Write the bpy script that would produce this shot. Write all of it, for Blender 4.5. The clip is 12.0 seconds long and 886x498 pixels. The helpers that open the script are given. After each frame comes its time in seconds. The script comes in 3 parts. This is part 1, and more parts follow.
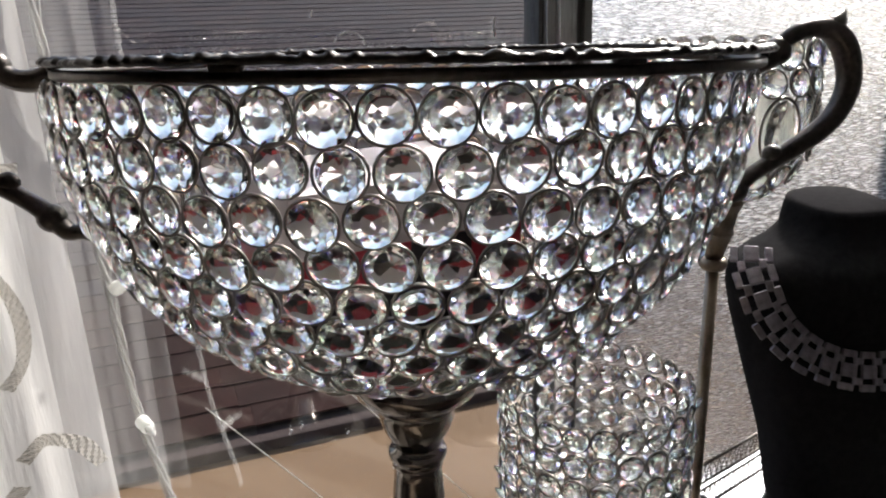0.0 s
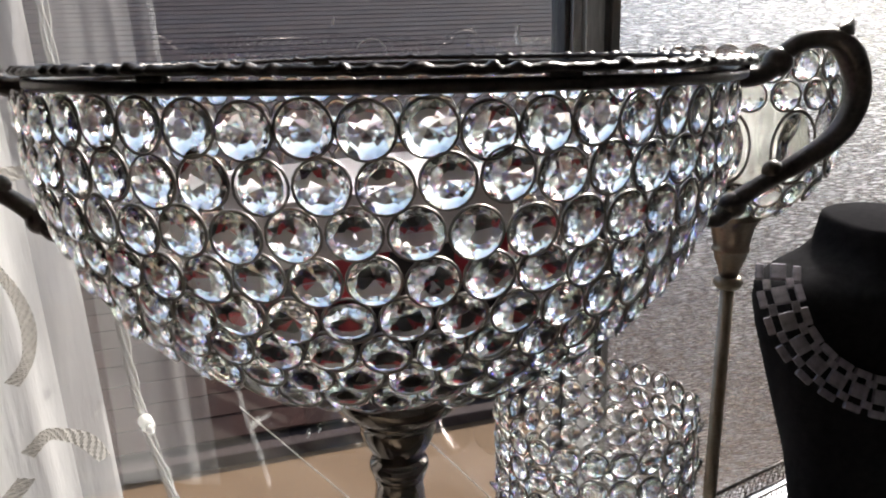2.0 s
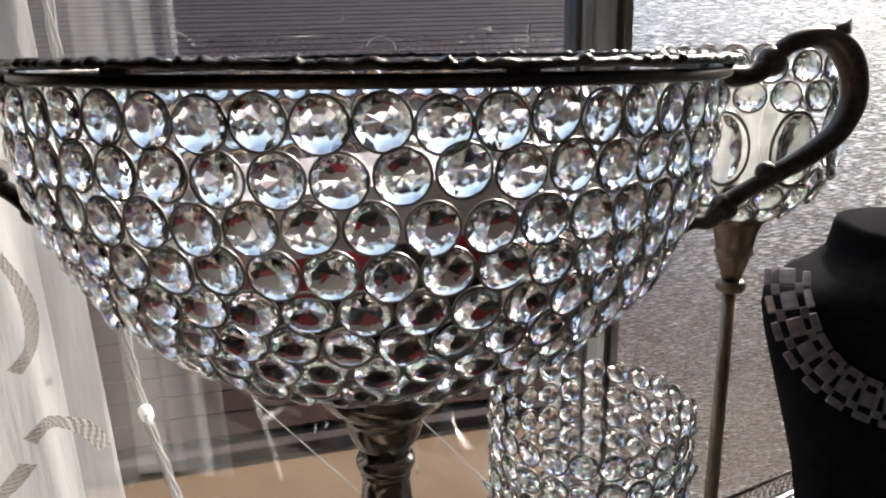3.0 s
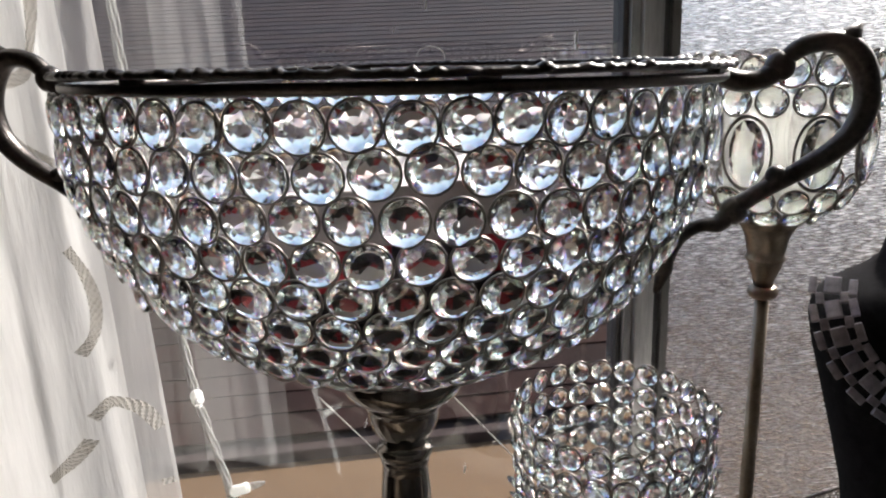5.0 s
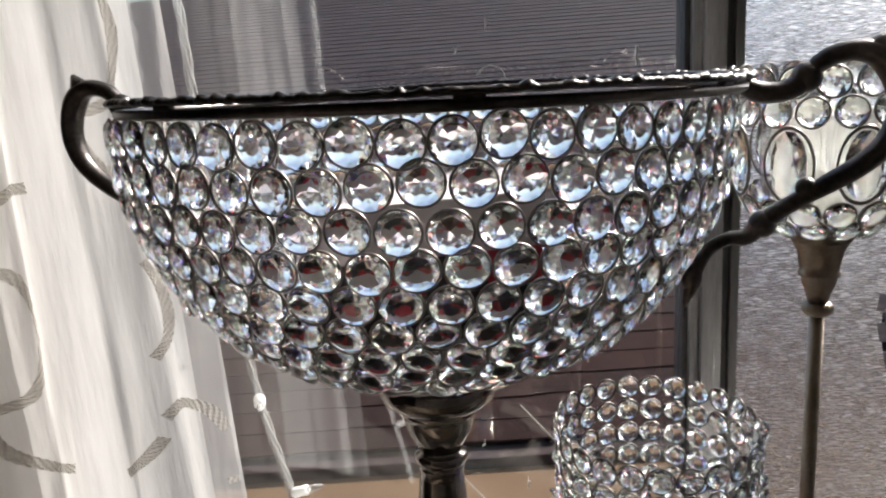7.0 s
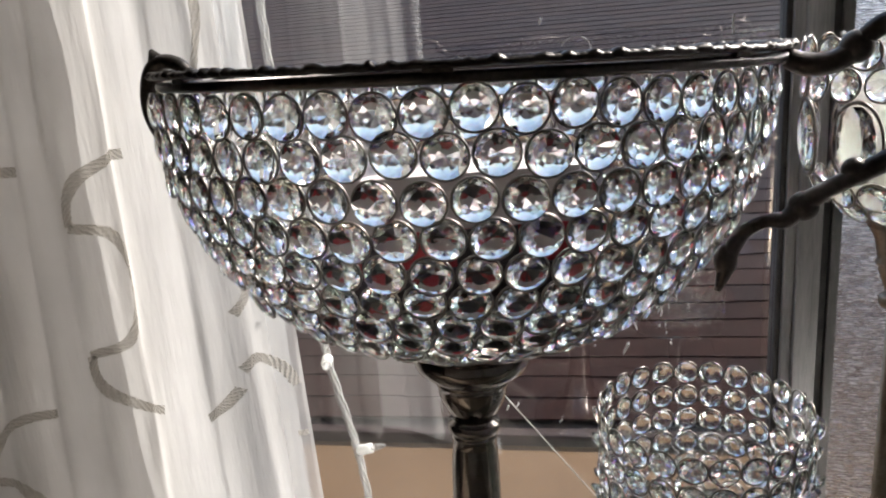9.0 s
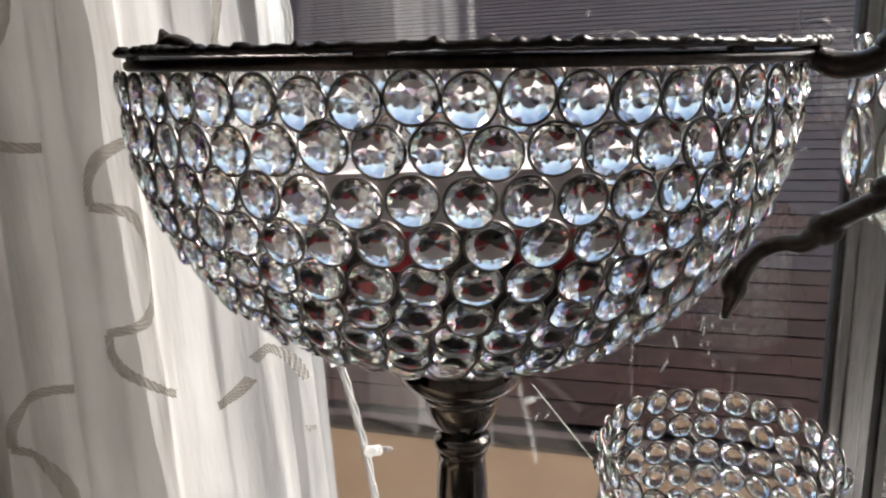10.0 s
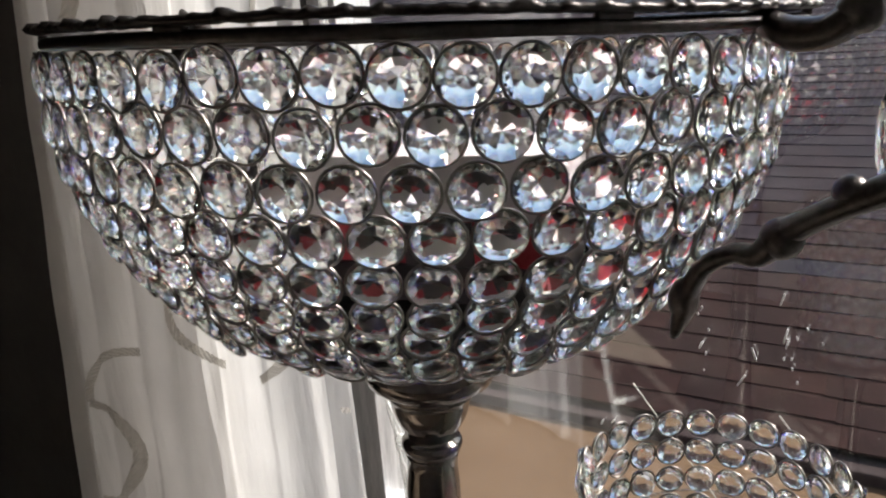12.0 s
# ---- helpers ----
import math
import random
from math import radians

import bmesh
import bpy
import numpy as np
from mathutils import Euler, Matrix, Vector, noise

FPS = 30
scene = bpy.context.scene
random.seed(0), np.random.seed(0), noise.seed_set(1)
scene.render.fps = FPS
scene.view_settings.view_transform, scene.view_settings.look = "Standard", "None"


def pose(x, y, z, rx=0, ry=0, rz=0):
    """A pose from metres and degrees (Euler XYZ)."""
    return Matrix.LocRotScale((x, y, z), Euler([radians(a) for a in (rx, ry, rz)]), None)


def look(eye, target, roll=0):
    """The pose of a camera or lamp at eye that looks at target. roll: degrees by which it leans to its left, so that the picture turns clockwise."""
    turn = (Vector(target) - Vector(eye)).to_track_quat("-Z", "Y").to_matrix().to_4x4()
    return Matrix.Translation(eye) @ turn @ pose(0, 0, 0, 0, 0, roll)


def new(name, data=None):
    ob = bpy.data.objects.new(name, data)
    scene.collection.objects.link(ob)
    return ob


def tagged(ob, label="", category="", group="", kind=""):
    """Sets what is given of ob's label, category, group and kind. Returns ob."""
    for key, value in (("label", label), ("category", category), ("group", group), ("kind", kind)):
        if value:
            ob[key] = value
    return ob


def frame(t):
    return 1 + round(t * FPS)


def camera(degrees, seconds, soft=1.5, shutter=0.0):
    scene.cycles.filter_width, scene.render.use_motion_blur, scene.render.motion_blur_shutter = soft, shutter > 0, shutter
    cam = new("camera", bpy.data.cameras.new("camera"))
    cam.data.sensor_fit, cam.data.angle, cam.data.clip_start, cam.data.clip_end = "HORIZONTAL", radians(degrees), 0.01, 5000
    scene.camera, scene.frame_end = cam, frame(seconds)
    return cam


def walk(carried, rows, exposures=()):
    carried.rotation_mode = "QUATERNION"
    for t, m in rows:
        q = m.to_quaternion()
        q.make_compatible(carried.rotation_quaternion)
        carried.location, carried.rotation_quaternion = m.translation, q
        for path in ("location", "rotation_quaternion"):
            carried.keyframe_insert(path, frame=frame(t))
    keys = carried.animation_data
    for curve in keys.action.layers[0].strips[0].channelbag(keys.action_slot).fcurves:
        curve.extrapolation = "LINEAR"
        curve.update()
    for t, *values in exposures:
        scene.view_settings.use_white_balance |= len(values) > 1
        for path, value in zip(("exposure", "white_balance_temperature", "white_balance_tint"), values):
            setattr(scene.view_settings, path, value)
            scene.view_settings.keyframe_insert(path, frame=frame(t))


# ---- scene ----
cam = camera(61.5, 12.0, 2.0, 0.5)
METRES, EYE, TILT, LEAN, TURN = 0.36, 1.2, -17.5, 1.75, -17.0
ROWS = [
    (0.0, 0.0, 0.0, 0.0, 0.0, 0.0, -0.0),
    (0.5, 0.0186, 0.0018, 0.0031, 0.81, 0.15, -0.34),
    (1.0, 0.0463, 0.0066, 0.0055, 2.04, 0.26, -0.79),
    (1.5, 0.0766, 0.0133, 0.0092, 3.42, 0.29, -1.17),
    (2.0, 0.1106, 0.0195, 0.0107, 4.79, 0.32, -1.53),
    (2.5, 0.1365, 0.0239, 0.0109, 5.77, 0.29, -1.94),
    (3.0, 0.1705, 0.0269, 0.0097, 7.16, 0.22, -2.54),
    (5.0, 0.2752, -0.0077, 0.0023, 13.58, 0.44, -3.54),
    (5.5, 0.2931, -0.0117, 0.0009, 14.45, 0.43, -3.38),
    (6.0, 0.3198, -0.0159, 0.0017, 16.0, 0.66, -2.81),
    (6.5, 0.3546, -0.0159, -0.0011, 18.22, 0.95, -3.24),
    (7.0, 0.381, -0.017, -0.0001, 21.14, 1.32, -3.91),
    (9.0, 0.5263, 0.0413, 0.0133, 31.73, -1.74, -6.07),
    (9.5, 0.553, 0.0946, 0.0171, 33.87, -2.12, -6.66),
    (10.0, 0.5869, 0.1781, 0.0391, 38.03, -3.01, -9.28),
    (10.5, 0.6271, 0.2674, 0.0711, 42.2, -3.69, -10.52),
    (11.0, 0.6618, 0.3195, 0.087, 45.25, -4.11, -10.99),
    (11.5, 0.6964, 0.3766, 0.089, 48.88, -5.83, -10.28),
    (12.0, 0.7297, 0.4224, 0.0969, 51.3, -6.84, -10.87),
]
walk(cam, [(t, pose(0, 0, EYE, TILT, LEAN, TURN) @ pose(METRES * x, METRES * y, METRES * z, 90 + pitch, roll, yaw)) for t, x, y, z, yaw, pitch, roll in ROWS])

# ---- world, sun, exposure ----
scene.view_settings.exposure = 1.27
world = bpy.data.worlds.new("world")
scene.world = world
world.use_nodes = True
wn = world.node_tree.nodes
sky = wn.new("ShaderNodeTexSky")
sky.sky_type, sky.sun_disc, sky.dust_density, sky.ozone_density = "NISHITA", False, 1.6, 1.0
SUN_AZ, SUN_EL = 44.0, 36.0  # degrees to the right of +y, and up
sky.sun_elevation, sky.sun_rotation = radians(SUN_EL), radians(SUN_AZ)
world.node_tree.links.new(sky.outputs[0], wn["Background"].inputs[0])
wn["Background"].inputs[1].default_value = 0.10
sun_data = bpy.data.lights.new("sun", "SUN")
sun_data.energy, sun_data.angle, sun_data.color = 4.0, radians(0.5), (1.0, 0.96, 0.91)
sun = new("sun", sun_data)
sa, se = radians(SUN_AZ), radians(SUN_EL)
sun_dir = Vector((math.sin(sa) * math.cos(se), math.cos(sa) * math.cos(se), math.sin(se)))
sun.matrix_world = look(sun_dir * 30, (0, 0, 0))


# ---- materials ----
def mat(name, color=(0.5, 0.5, 0.5), rough=0.5, metal=0.0, **extra):
    m = bpy.data.materials.new(name)
    m.use_nodes = True
    p = m.node_tree.nodes["Principled BSDF"]
    p.inputs["Base Color"].default_value = (*color, 1)
    p.inputs["Roughness"].default_value = rough
    p.inputs["Metallic"].default_value = metal
    for key, value in extra.items():
        p.inputs[key.replace("_", " ")].default_value = value
    return m


def node(m, kind, **settings):
    n = m.node_tree.nodes.new(kind)
    for key, value in settings.items():
        n.inputs[key.replace("_", " ")].default_value = value
    return n


def link(m, a, b):
    m.node_tree.links.new(a, b)


def coords(m, scale=(1, 1, 1), space="Object"):
    t, s = node(m, "ShaderNodeTexCoord"), node(m, "ShaderNodeMapping")
    s.inputs["Scale"].default_value = scale
    link(m, t.outputs[space], s.inputs["Vector"])
    return s.outputs[0]


def mottle(m, dark, light, scale=20.0, detail=6.0, stretch=(1, 1, 1), low=0.35, high=0.65, rough=None, bump=0.0, bump_scale=None):
    """Two scales of noise between two colours, and on wish in the roughness and as relief."""
    p = m.node_tree.nodes["Principled BSDF"]
    at = coords(m, stretch)
    big = node(m, "ShaderNodeTexNoise", Scale=scale, Detail=detail)
    fine = node(m, "ShaderNodeTexNoise", Scale=scale * 9, Detail=3.0)
    link(m, at, big.inputs["Vector"])
    link(m, at, fine.inputs["Vector"])
    add = node(m, "ShaderNodeMix")
    add.inputs[0].default_value = 0.35
    link(m, big.outputs[0], add.inputs[2])
    link(m, fine.outputs[0], add.inputs[3])
    ramp = node(m, "ShaderNodeValToRGB")
    ramp.color_ramp.elements[0].position, ramp.color_ramp.elements[0].color = low, (*dark, 1)
    ramp.color_ramp.elements[1].position, ramp.color_ramp.elements[1].color = high, (*light, 1)
    link(m, add.outputs[0], ramp.inputs[0])
    link(m, ramp.outputs[0], p.inputs["Base Color"])
    if rough:
        span = node(m, "ShaderNodeMapRange")
        span.inputs["To Min"].default_value, span.inputs["To Max"].default_value = rough
        link(m, add.outputs[0], span.inputs[0])
        link(m, span.outputs[0], p.inputs["Roughness"])
    if bump:
        b = node(m, "ShaderNodeBump", Strength=bump, Distance=bump_scale or 0.001)
        link(m, fine.outputs[0], b.inputs["Height"])
        link(m, b.outputs[0], p.inputs["Normal"])
    return m





def crystal():
    """Clear cut glass that splits light a little into its colours."""
    m = bpy.data.materials.new("cut crystal")
    m.use_nodes = True
    nt = m.node_tree
    nt.nodes.remove(nt.nodes["Principled BSDF"])
    clear = node(m, "ShaderNodeBsdfGlass", Roughness=0.05, IOR=1.52)
    split = None
    for colour, ior in (((1, 0, 0), 1.500), ((0, 1, 0), 1.520), ((0, 0, 1), 1.542)):
        glass = node(m, "ShaderNodeBsdfGlass", Roughness=0.05, IOR=ior)
        glass.inputs["Color"].default_value = (*colour, 1)
        if split is None:
            split = glass
        else:
            add = node(m, "ShaderNodeAddShader")
            link(m, split.outputs[0], add.inputs[0])
            link(m, glass.outputs[0], add.inputs[1])
            split = add
    mix = node(m, "ShaderNodeMixShader", Fac=0.07)
    link(m, clear.outputs[0], mix.inputs[1])
    link(m, split.outputs[0], mix.inputs[2])
    link(m, mix.outputs[0], nt.nodes["Material Output"].inputs[0])
    return m


M_CRYSTAL = crystal()
M_SILVER = mottle(mat("aged silver", metal=1.0), (0.14, 0.125, 0.11), (0.26, 0.235, 0.21), 60, rough=(0.05, 0.16), bump=0.04, bump_scale=0.0003)
M_PEWTER = mottle(mat("dark pewter", metal=1.0), (0.05, 0.044, 0.041), (0.14, 0.125, 0.117), 45, rough=(0.24, 0.42), bump=0.25, bump_scale=0.0005)
M_LIP = mottle(mat("blackened pewter", metal=1.0), (0.022, 0.019, 0.018), (0.075, 0.066, 0.062), 70, rough=(0.30, 0.5), bump=0.4, bump_scale=0.0006)
M_WIRE = mottle(mat("dull silver wire", metal=1.0), (0.125, 0.11, 0.10), (0.33, 0.305, 0.285), 90, rough=(0.25, 0.45))


def thin_glass(name, tint):
    """A thin clear sheet: it lets all through but for its gloss."""
    m = bpy.data.materials.new(name)
    m.use_nodes = True
    nt = m.node_tree
    nt.nodes.remove(nt.nodes["Principled BSDF"])
    clear, gloss, mix = node(m, "ShaderNodeBsdfTransparent"), node(m, "ShaderNodeBsdfGlossy", Roughness=0.0), node(m, "ShaderNodeMixShader")
    clear.inputs[0].default_value = (*tint, 1)
    weight, power, span = node(m, "ShaderNodeLayerWeight", Blend=0.5), node(m, "ShaderNodeMath"), node(m, "ShaderNodeMapRange")
    power.operation, power.inputs[1].default_value = "POWER", 5.0
    span.inputs["To Min"].default_value, span.inputs["To Max"].default_value = 0.17, 1.0
    link(m, weight.outputs["Facing"], power.inputs[0])
    link(m, power.outputs[0], span.inputs[0])
    link(m, span.outputs[0], mix.inputs[0])
    link(m, clear.outputs[0], mix.inputs[1])
    link(m, gloss.outputs[0], mix.inputs[2])
    link(m, mix.outputs[0], nt.nodes["Material Output"].inputs[0])
    return m


M_GLASS = thin_glass("clear glass", (0.97, 0.98, 0.98))
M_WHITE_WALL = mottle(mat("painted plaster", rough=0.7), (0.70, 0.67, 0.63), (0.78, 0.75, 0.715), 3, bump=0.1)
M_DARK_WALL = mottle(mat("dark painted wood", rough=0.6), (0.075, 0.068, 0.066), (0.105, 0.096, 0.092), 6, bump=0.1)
M_FLOOR = mottle(mat("wooden floor", rough=0.4), (0.26, 0.215, 0.17), (0.38, 0.32, 0.26), 5, stretch=(1, 9, 1), rough=(0.3, 0.5))
M_SILL = mottle(mat("painted sill board", rough=0.5), (0.085, 0.075, 0.066), (0.13, 0.117, 0.104), 12, rough=(0.4, 0.6), bump=0.1)
M_ALU = mottle(mat("weathered aluminium", metal=0.7), (0.34, 0.34, 0.35), (0.60, 0.60, 0.60), 14, stretch=(6, 6, 0.5), rough=(0.35, 0.6), bump=0.1)
# the same aluminium with the last stile's shade put into its colour
M_ALU_SHADED = mottle(mat("shaded grey aluminium", metal=0.3), (0.15, 0.147, 0.145), (0.26, 0.255, 0.25), 14, stretch=(6, 6, 0.5), rough=(0.4, 0.6), bump=0.1)
M_ALU_DARK = mottle(mat("dark rubber seal", rough=0.6), (0.055, 0.055, 0.058), (0.11, 0.107, 0.108), 30, bump=0.1)


def shingle_material(name, dark, light):
    """Brown granules, each shingle a little redder or greyer than the next."""
    m = mottle(mat(name, rough=0.95, Specular_IOR_Level=0.2), dark, light, 5, bump=0.5, bump_scale=0.004)
    p = m.node_tree.nodes["Principled BSDF"]
    ramp = p.inputs["Base Color"].links[0].from_socket
    ob, geo, add = node(m, "ShaderNodeObjectInfo"), node(m, "ShaderNodeNewGeometry"), node(m, "ShaderNodeMath")
    link(m, ob.outputs["Random"], add.inputs[0])
    link(m, geo.outputs["Random Per Island"], add.inputs[1])
    fract = node(m, "ShaderNodeMath")
    fract.operation = "FRACT"
    link(m, add.outputs[0], fract.inputs[0])
    tones = node(m, "ShaderNodeValToRGB")
    tones.color_ramp.elements[0].color, tones.color_ramp.elements[1].color = (0.74, 0.76, 0.86, 1), (1.10, 0.93, 0.90, 1)
    link(m, fract.outputs[0], tones.inputs[0])
    mix = node(m, "ShaderNodeMix")
    mix.data_type, mix.blend_type = "RGBA", "MULTIPLY"
    mix.inputs[0].default_value = 1.0
    link(m, ramp, mix.inputs[6])
    link(m, tones.outputs[0], mix.inputs[7])
    link(m, mix.outputs[2], p.inputs["Base Color"])
    return m


# upper roof: the pane's grey-violet reflection veil is put into the brown
M_SHINGLE = shingle_material("brown shingle greyed by pane veil", (0.023, 0.018, 0.0225), (0.047, 0.036, 0.042))
M_RED_SHINGLE = shingle_material("red-brown shingle", (0.022, 0.0105, 0.0085), (0.047, 0.022, 0.018))
M_GUTTER = mottle(mat("brown gutter", rough=0.85, Specular_IOR_Level=0.2), (0.040, 0.027, 0.025), (0.062, 0.043, 0.040), 9)
M_TAN = mottle(mat("tan stucco", rough=0.85), (0.126, 0.067, 0.027), (0.157, 0.087, 0.038), 3, bump=0.3, bump_scale=0.002)
M_GROUND = mottle(mat("asphalt ground", rough=0.9), (0.035, 0.035, 0.035), (0.07, 0.07, 0.068), 2, bump=0.4)
M_VELVET = mottle(mat("black velvet", rough=1.0, Sheen_Weight=0.02, Specular_IOR_Level=0.0), (0.010, 0.0095, 0.010), (0.018, 0.017, 0.018), 150, bump=0.3)
M_LINK = mottle(mat("gunmetal link", metal=0.85), (0.19, 0.170, 0.188), (0.36, 0.325, 0.350), 120, rough=(0.25, 0.42))
M_MIRROR = mat("mirror", (0.9, 0.9, 0.9), 0.02, 1.0)
M_CORD = mat("clear plastic cord", (0.86, 0.86, 0.84), 0.25, Transmission_Weight=0.45, IOR=1.45)
see, half = node(M_CORD, "ShaderNodeBsdfTransparent"), node(M_CORD, "ShaderNodeMixShader", Fac=0.5)
link(M_CORD, see.outputs[0], half.inputs[1])
link(M_CORD, M_CORD.node_tree.nodes["Principled BSDF"].outputs[0], half.inputs[2])
link(M_CORD, half.outputs[0], M_CORD.node_tree.nodes["Material Output"].inputs[0])

M_FLECK = mat("white paint fleck", (0.85, 0.85, 0.85), 0.6)
M_LID = mottle(mat("pale pink box lid", rough=0.5), (0.52, 0.46, 0.46), (0.62, 0.56, 0.56), 40, bump=0.05)
M_RED = mottle(mat("red gift paper", rough=0.35), (0.32, 0.010, 0.020), (0.44, 0.022, 0.036), 60, rough=(0.25, 0.45))
M_BLACK_BAND = mottle(mat("dark ribbon", rough=0.4), (0.015, 0.01, 0.012), (0.03, 0.02, 0.022), 90)
M_ROD = mat("pale thin rod", (0.7, 0.66, 0.6), 0.35, 0.6)


def sheer(name, tint, see, rough_tint, front=0.45):
    """Thin woven cloth: part see-through, part lit through, part lit from the front."""
    m = bpy.data.materials.new(name)
    m.use_nodes = True
    nt = m.node_tree
    nt.nodes.remove(nt.nodes["Principled BSDF"])
    out = nt.nodes["Material Output"]
    clear, trans, diff = node(m, "ShaderNodeBsdfTransparent"), node(m, "ShaderNodeBsdfTranslucent"), node(m, "ShaderNodeBsdfDiffuse")
    at = coords(m, (1, 1, 1))
    weave = node(m, "ShaderNodeTexNoise", Scale=14.0, Detail=5.0)
    link(m, at, weave.inputs["Vector"])
    ramp = node(m, "ShaderNodeValToRGB")
    ramp.color_ramp.elements[0].color, ramp.color_ramp.elements[1].color = (*rough_tint, 1), (*tint, 1)
    ramp.color_ramp.elements[0].position, ramp.color_ramp.elements[1].position = 0.3, 0.7
    link(m, weave.outputs[0], ramp.inputs[0])
    link(m, ramp.outputs[0], trans.inputs[0])
    link(m, ramp.outputs[0], diff.inputs[0])
    crease = node(m, "ShaderNodeTexNoise", Scale=1.0, Detail=4.0)
    link(m, coords(m, (70, 70, 9)), crease.inputs["Vector"])
    relief = node(m, "ShaderNodeBump", Strength=0.35, Distance=0.006)
    link(m, crease.outputs[0], relief.inputs["Height"])
    for cloth_side in (trans, diff):
        link(m, relief.outputs[0], cloth_side.inputs["Normal"])
    a, b = node(m, "ShaderNodeMixShader", Fac=front), node(m, "ShaderNodeMixShader", Fac=1 - see)
    link(m, trans.outputs[0], a.inputs[1])
    link(m, diff.outputs[0], a.inputs[2])
    link(m, clear.outputs[0], b.inputs[1])
    link(m, a.outputs[0], b.inputs[2])
    link(m, b.outputs[0], out.inputs[0])
    return m


M_SHEER = sheer("sheer white voile", (0.93, 0.91, 0.885), 0.13, (0.84, 0.82, 0.795), 0.56)
M_VEIL = sheer("single voile layer", (0.83, 0.81, 0.79), 0.52, (0.76, 0.74, 0.72))
# darker cloths that only dim the curtain's outer part
M_SHADE_LAYER = sheer("taupe shading layer", (0.34, 0.315, 0.30), 0.05, (0.29, 0.27, 0.255))
M_THIN_SHADE_LAYER = sheer("pale grey shading layer", (0.52, 0.50, 0.48), 0.12, (0.44, 0.42, 0.40))
M_BULB_BASE = sheer("white plastic socket", (0.95, 0.95, 0.93), 0.05, (0.92, 0.92, 0.89))
M_WAX = sheer("cream candle wax", (0.80, 0.79, 0.73), 0.45, (0.74, 0.73, 0.67))
M_STITCH = sheer("satin stitch", (0.70, 0.67, 0.62), 0.08, (0.63, 0.60, 0.555))


def hammered_glass():
    """Obscured glass: fine level ripples that scatter the light from outside."""
    m = mat("rippled obscure glass", (0.63, 0.655, 0.695), 0.05, IOR=1.45, Transmission_Weight=1.0)
    nt = m.node_tree
    p = nt.nodes["Principled BSDF"]
    at = coords(m, (50, 1, 420))
    n1 = node(m, "ShaderNodeTexNoise", Scale=1.8, Detail=3.0)
    link(m, at, n1.inputs["Vector"])
    b = node(m, "ShaderNodeBump", Strength=1.0, Distance=0.0008)
    link(m, n1.outputs[0], b.inputs["Height"])
    dimples = node(m, "ShaderNodeTexNoise", Scale=1.8, Detail=2.0)
    link(m, coords(m, (48, 1, 400)), dimples.inputs["Vector"])
    steep = node(m, "ShaderNodeBump", Strength=1.0, Distance=0.009)
    link(m, dimples.outputs[0], steep.inputs["Height"])
    haze = node(m, "ShaderNodeBsdfRefraction", Roughness=0.50, IOR=1.45)
    haze.inputs[0].default_value = (0.96, 0.97, 1.0, 1)
    share = node(m, "ShaderNodeMapRange")
    for key, value in (("From Min", 0.50), ("From Max", 0.64), ("To Min", 0.19), ("To Max", 0.95)):
        share.inputs[key].default_value = value
    link(m, dimples.outputs[0], share.inputs[0])
    mix = node(m, "ShaderNodeMixShader")
    link(m, share.outputs[0], mix.inputs[0])
    link(m, b.outputs[0], p.inputs["Normal"])
    link(m, steep.outputs[0], haze.inputs["Normal"])
    link(m, p.outputs[0], mix.inputs[1])
    link(m, haze.outputs[0], mix.inputs[2])
    link(m, mix.outputs[0], nt.nodes["Material Output"].inputs[0])
    return m


M_RIPPLE = hammered_glass()


# ---- mesh helpers ----
def thing(name, at, label, category, group="", kind=""):
    e = new(name)
    e.location = at
    return tagged(e, label, category, group, kind)


def mesh_of(name, bm, material, smooth=False):
    me = bpy.data.meshes.new(name)
    bm.to_mesh(me)
    bm.free()
    me.materials.append(material)
    if smooth:
        for f in me.polygons:
            f.use_smooth = True
    return me


def part(name, bm, material, parent=None, label="", smooth=False):
    """Links a bmesh (or a ready mesh) as one mesh object; its points are in the world unless its parent is moved later."""
    me = bm if isinstance(bm, bpy.types.Mesh) else mesh_of(name, bm, material, smooth)
    ob = new(name, me)
    if parent is not None:
        ob.parent = parent
        ob.matrix_parent_inverse = Matrix.Translation(-parent.location) if parent.parent is None else Matrix.Identity(4)
    if label:
        ob["label"] = label
    return ob


def box(x0, x1, y0, y1, z0, z1, bevel=0.0, bm=None, m=None):
    own = bmesh.new()
    bmesh.ops.create_cube(own, size=1)
    for v in own.verts:
        v.co = Vector(((x0 + x1) / 2 + v.co.x * (x1 - x0), (y0 + y1) / 2 + v.co.y * (y1 - y0), (z0 + z1) / 2 + v.co.z * (z1 - z0)))
    if bevel:
        bmesh.ops.bevel(own, geom=own.edges[:], offset=bevel, segments=2, affect="EDGES", profile=0.6)
    if m is not None:
        own.transform(m)
    if bm is None:
        return own
    tmp = bpy.data.meshes.new("tmp")
    own.to_mesh(tmp)
    own.free()
    bm.from_mesh(tmp)
    bpy.data.meshes.remove(tmp)
    return bm


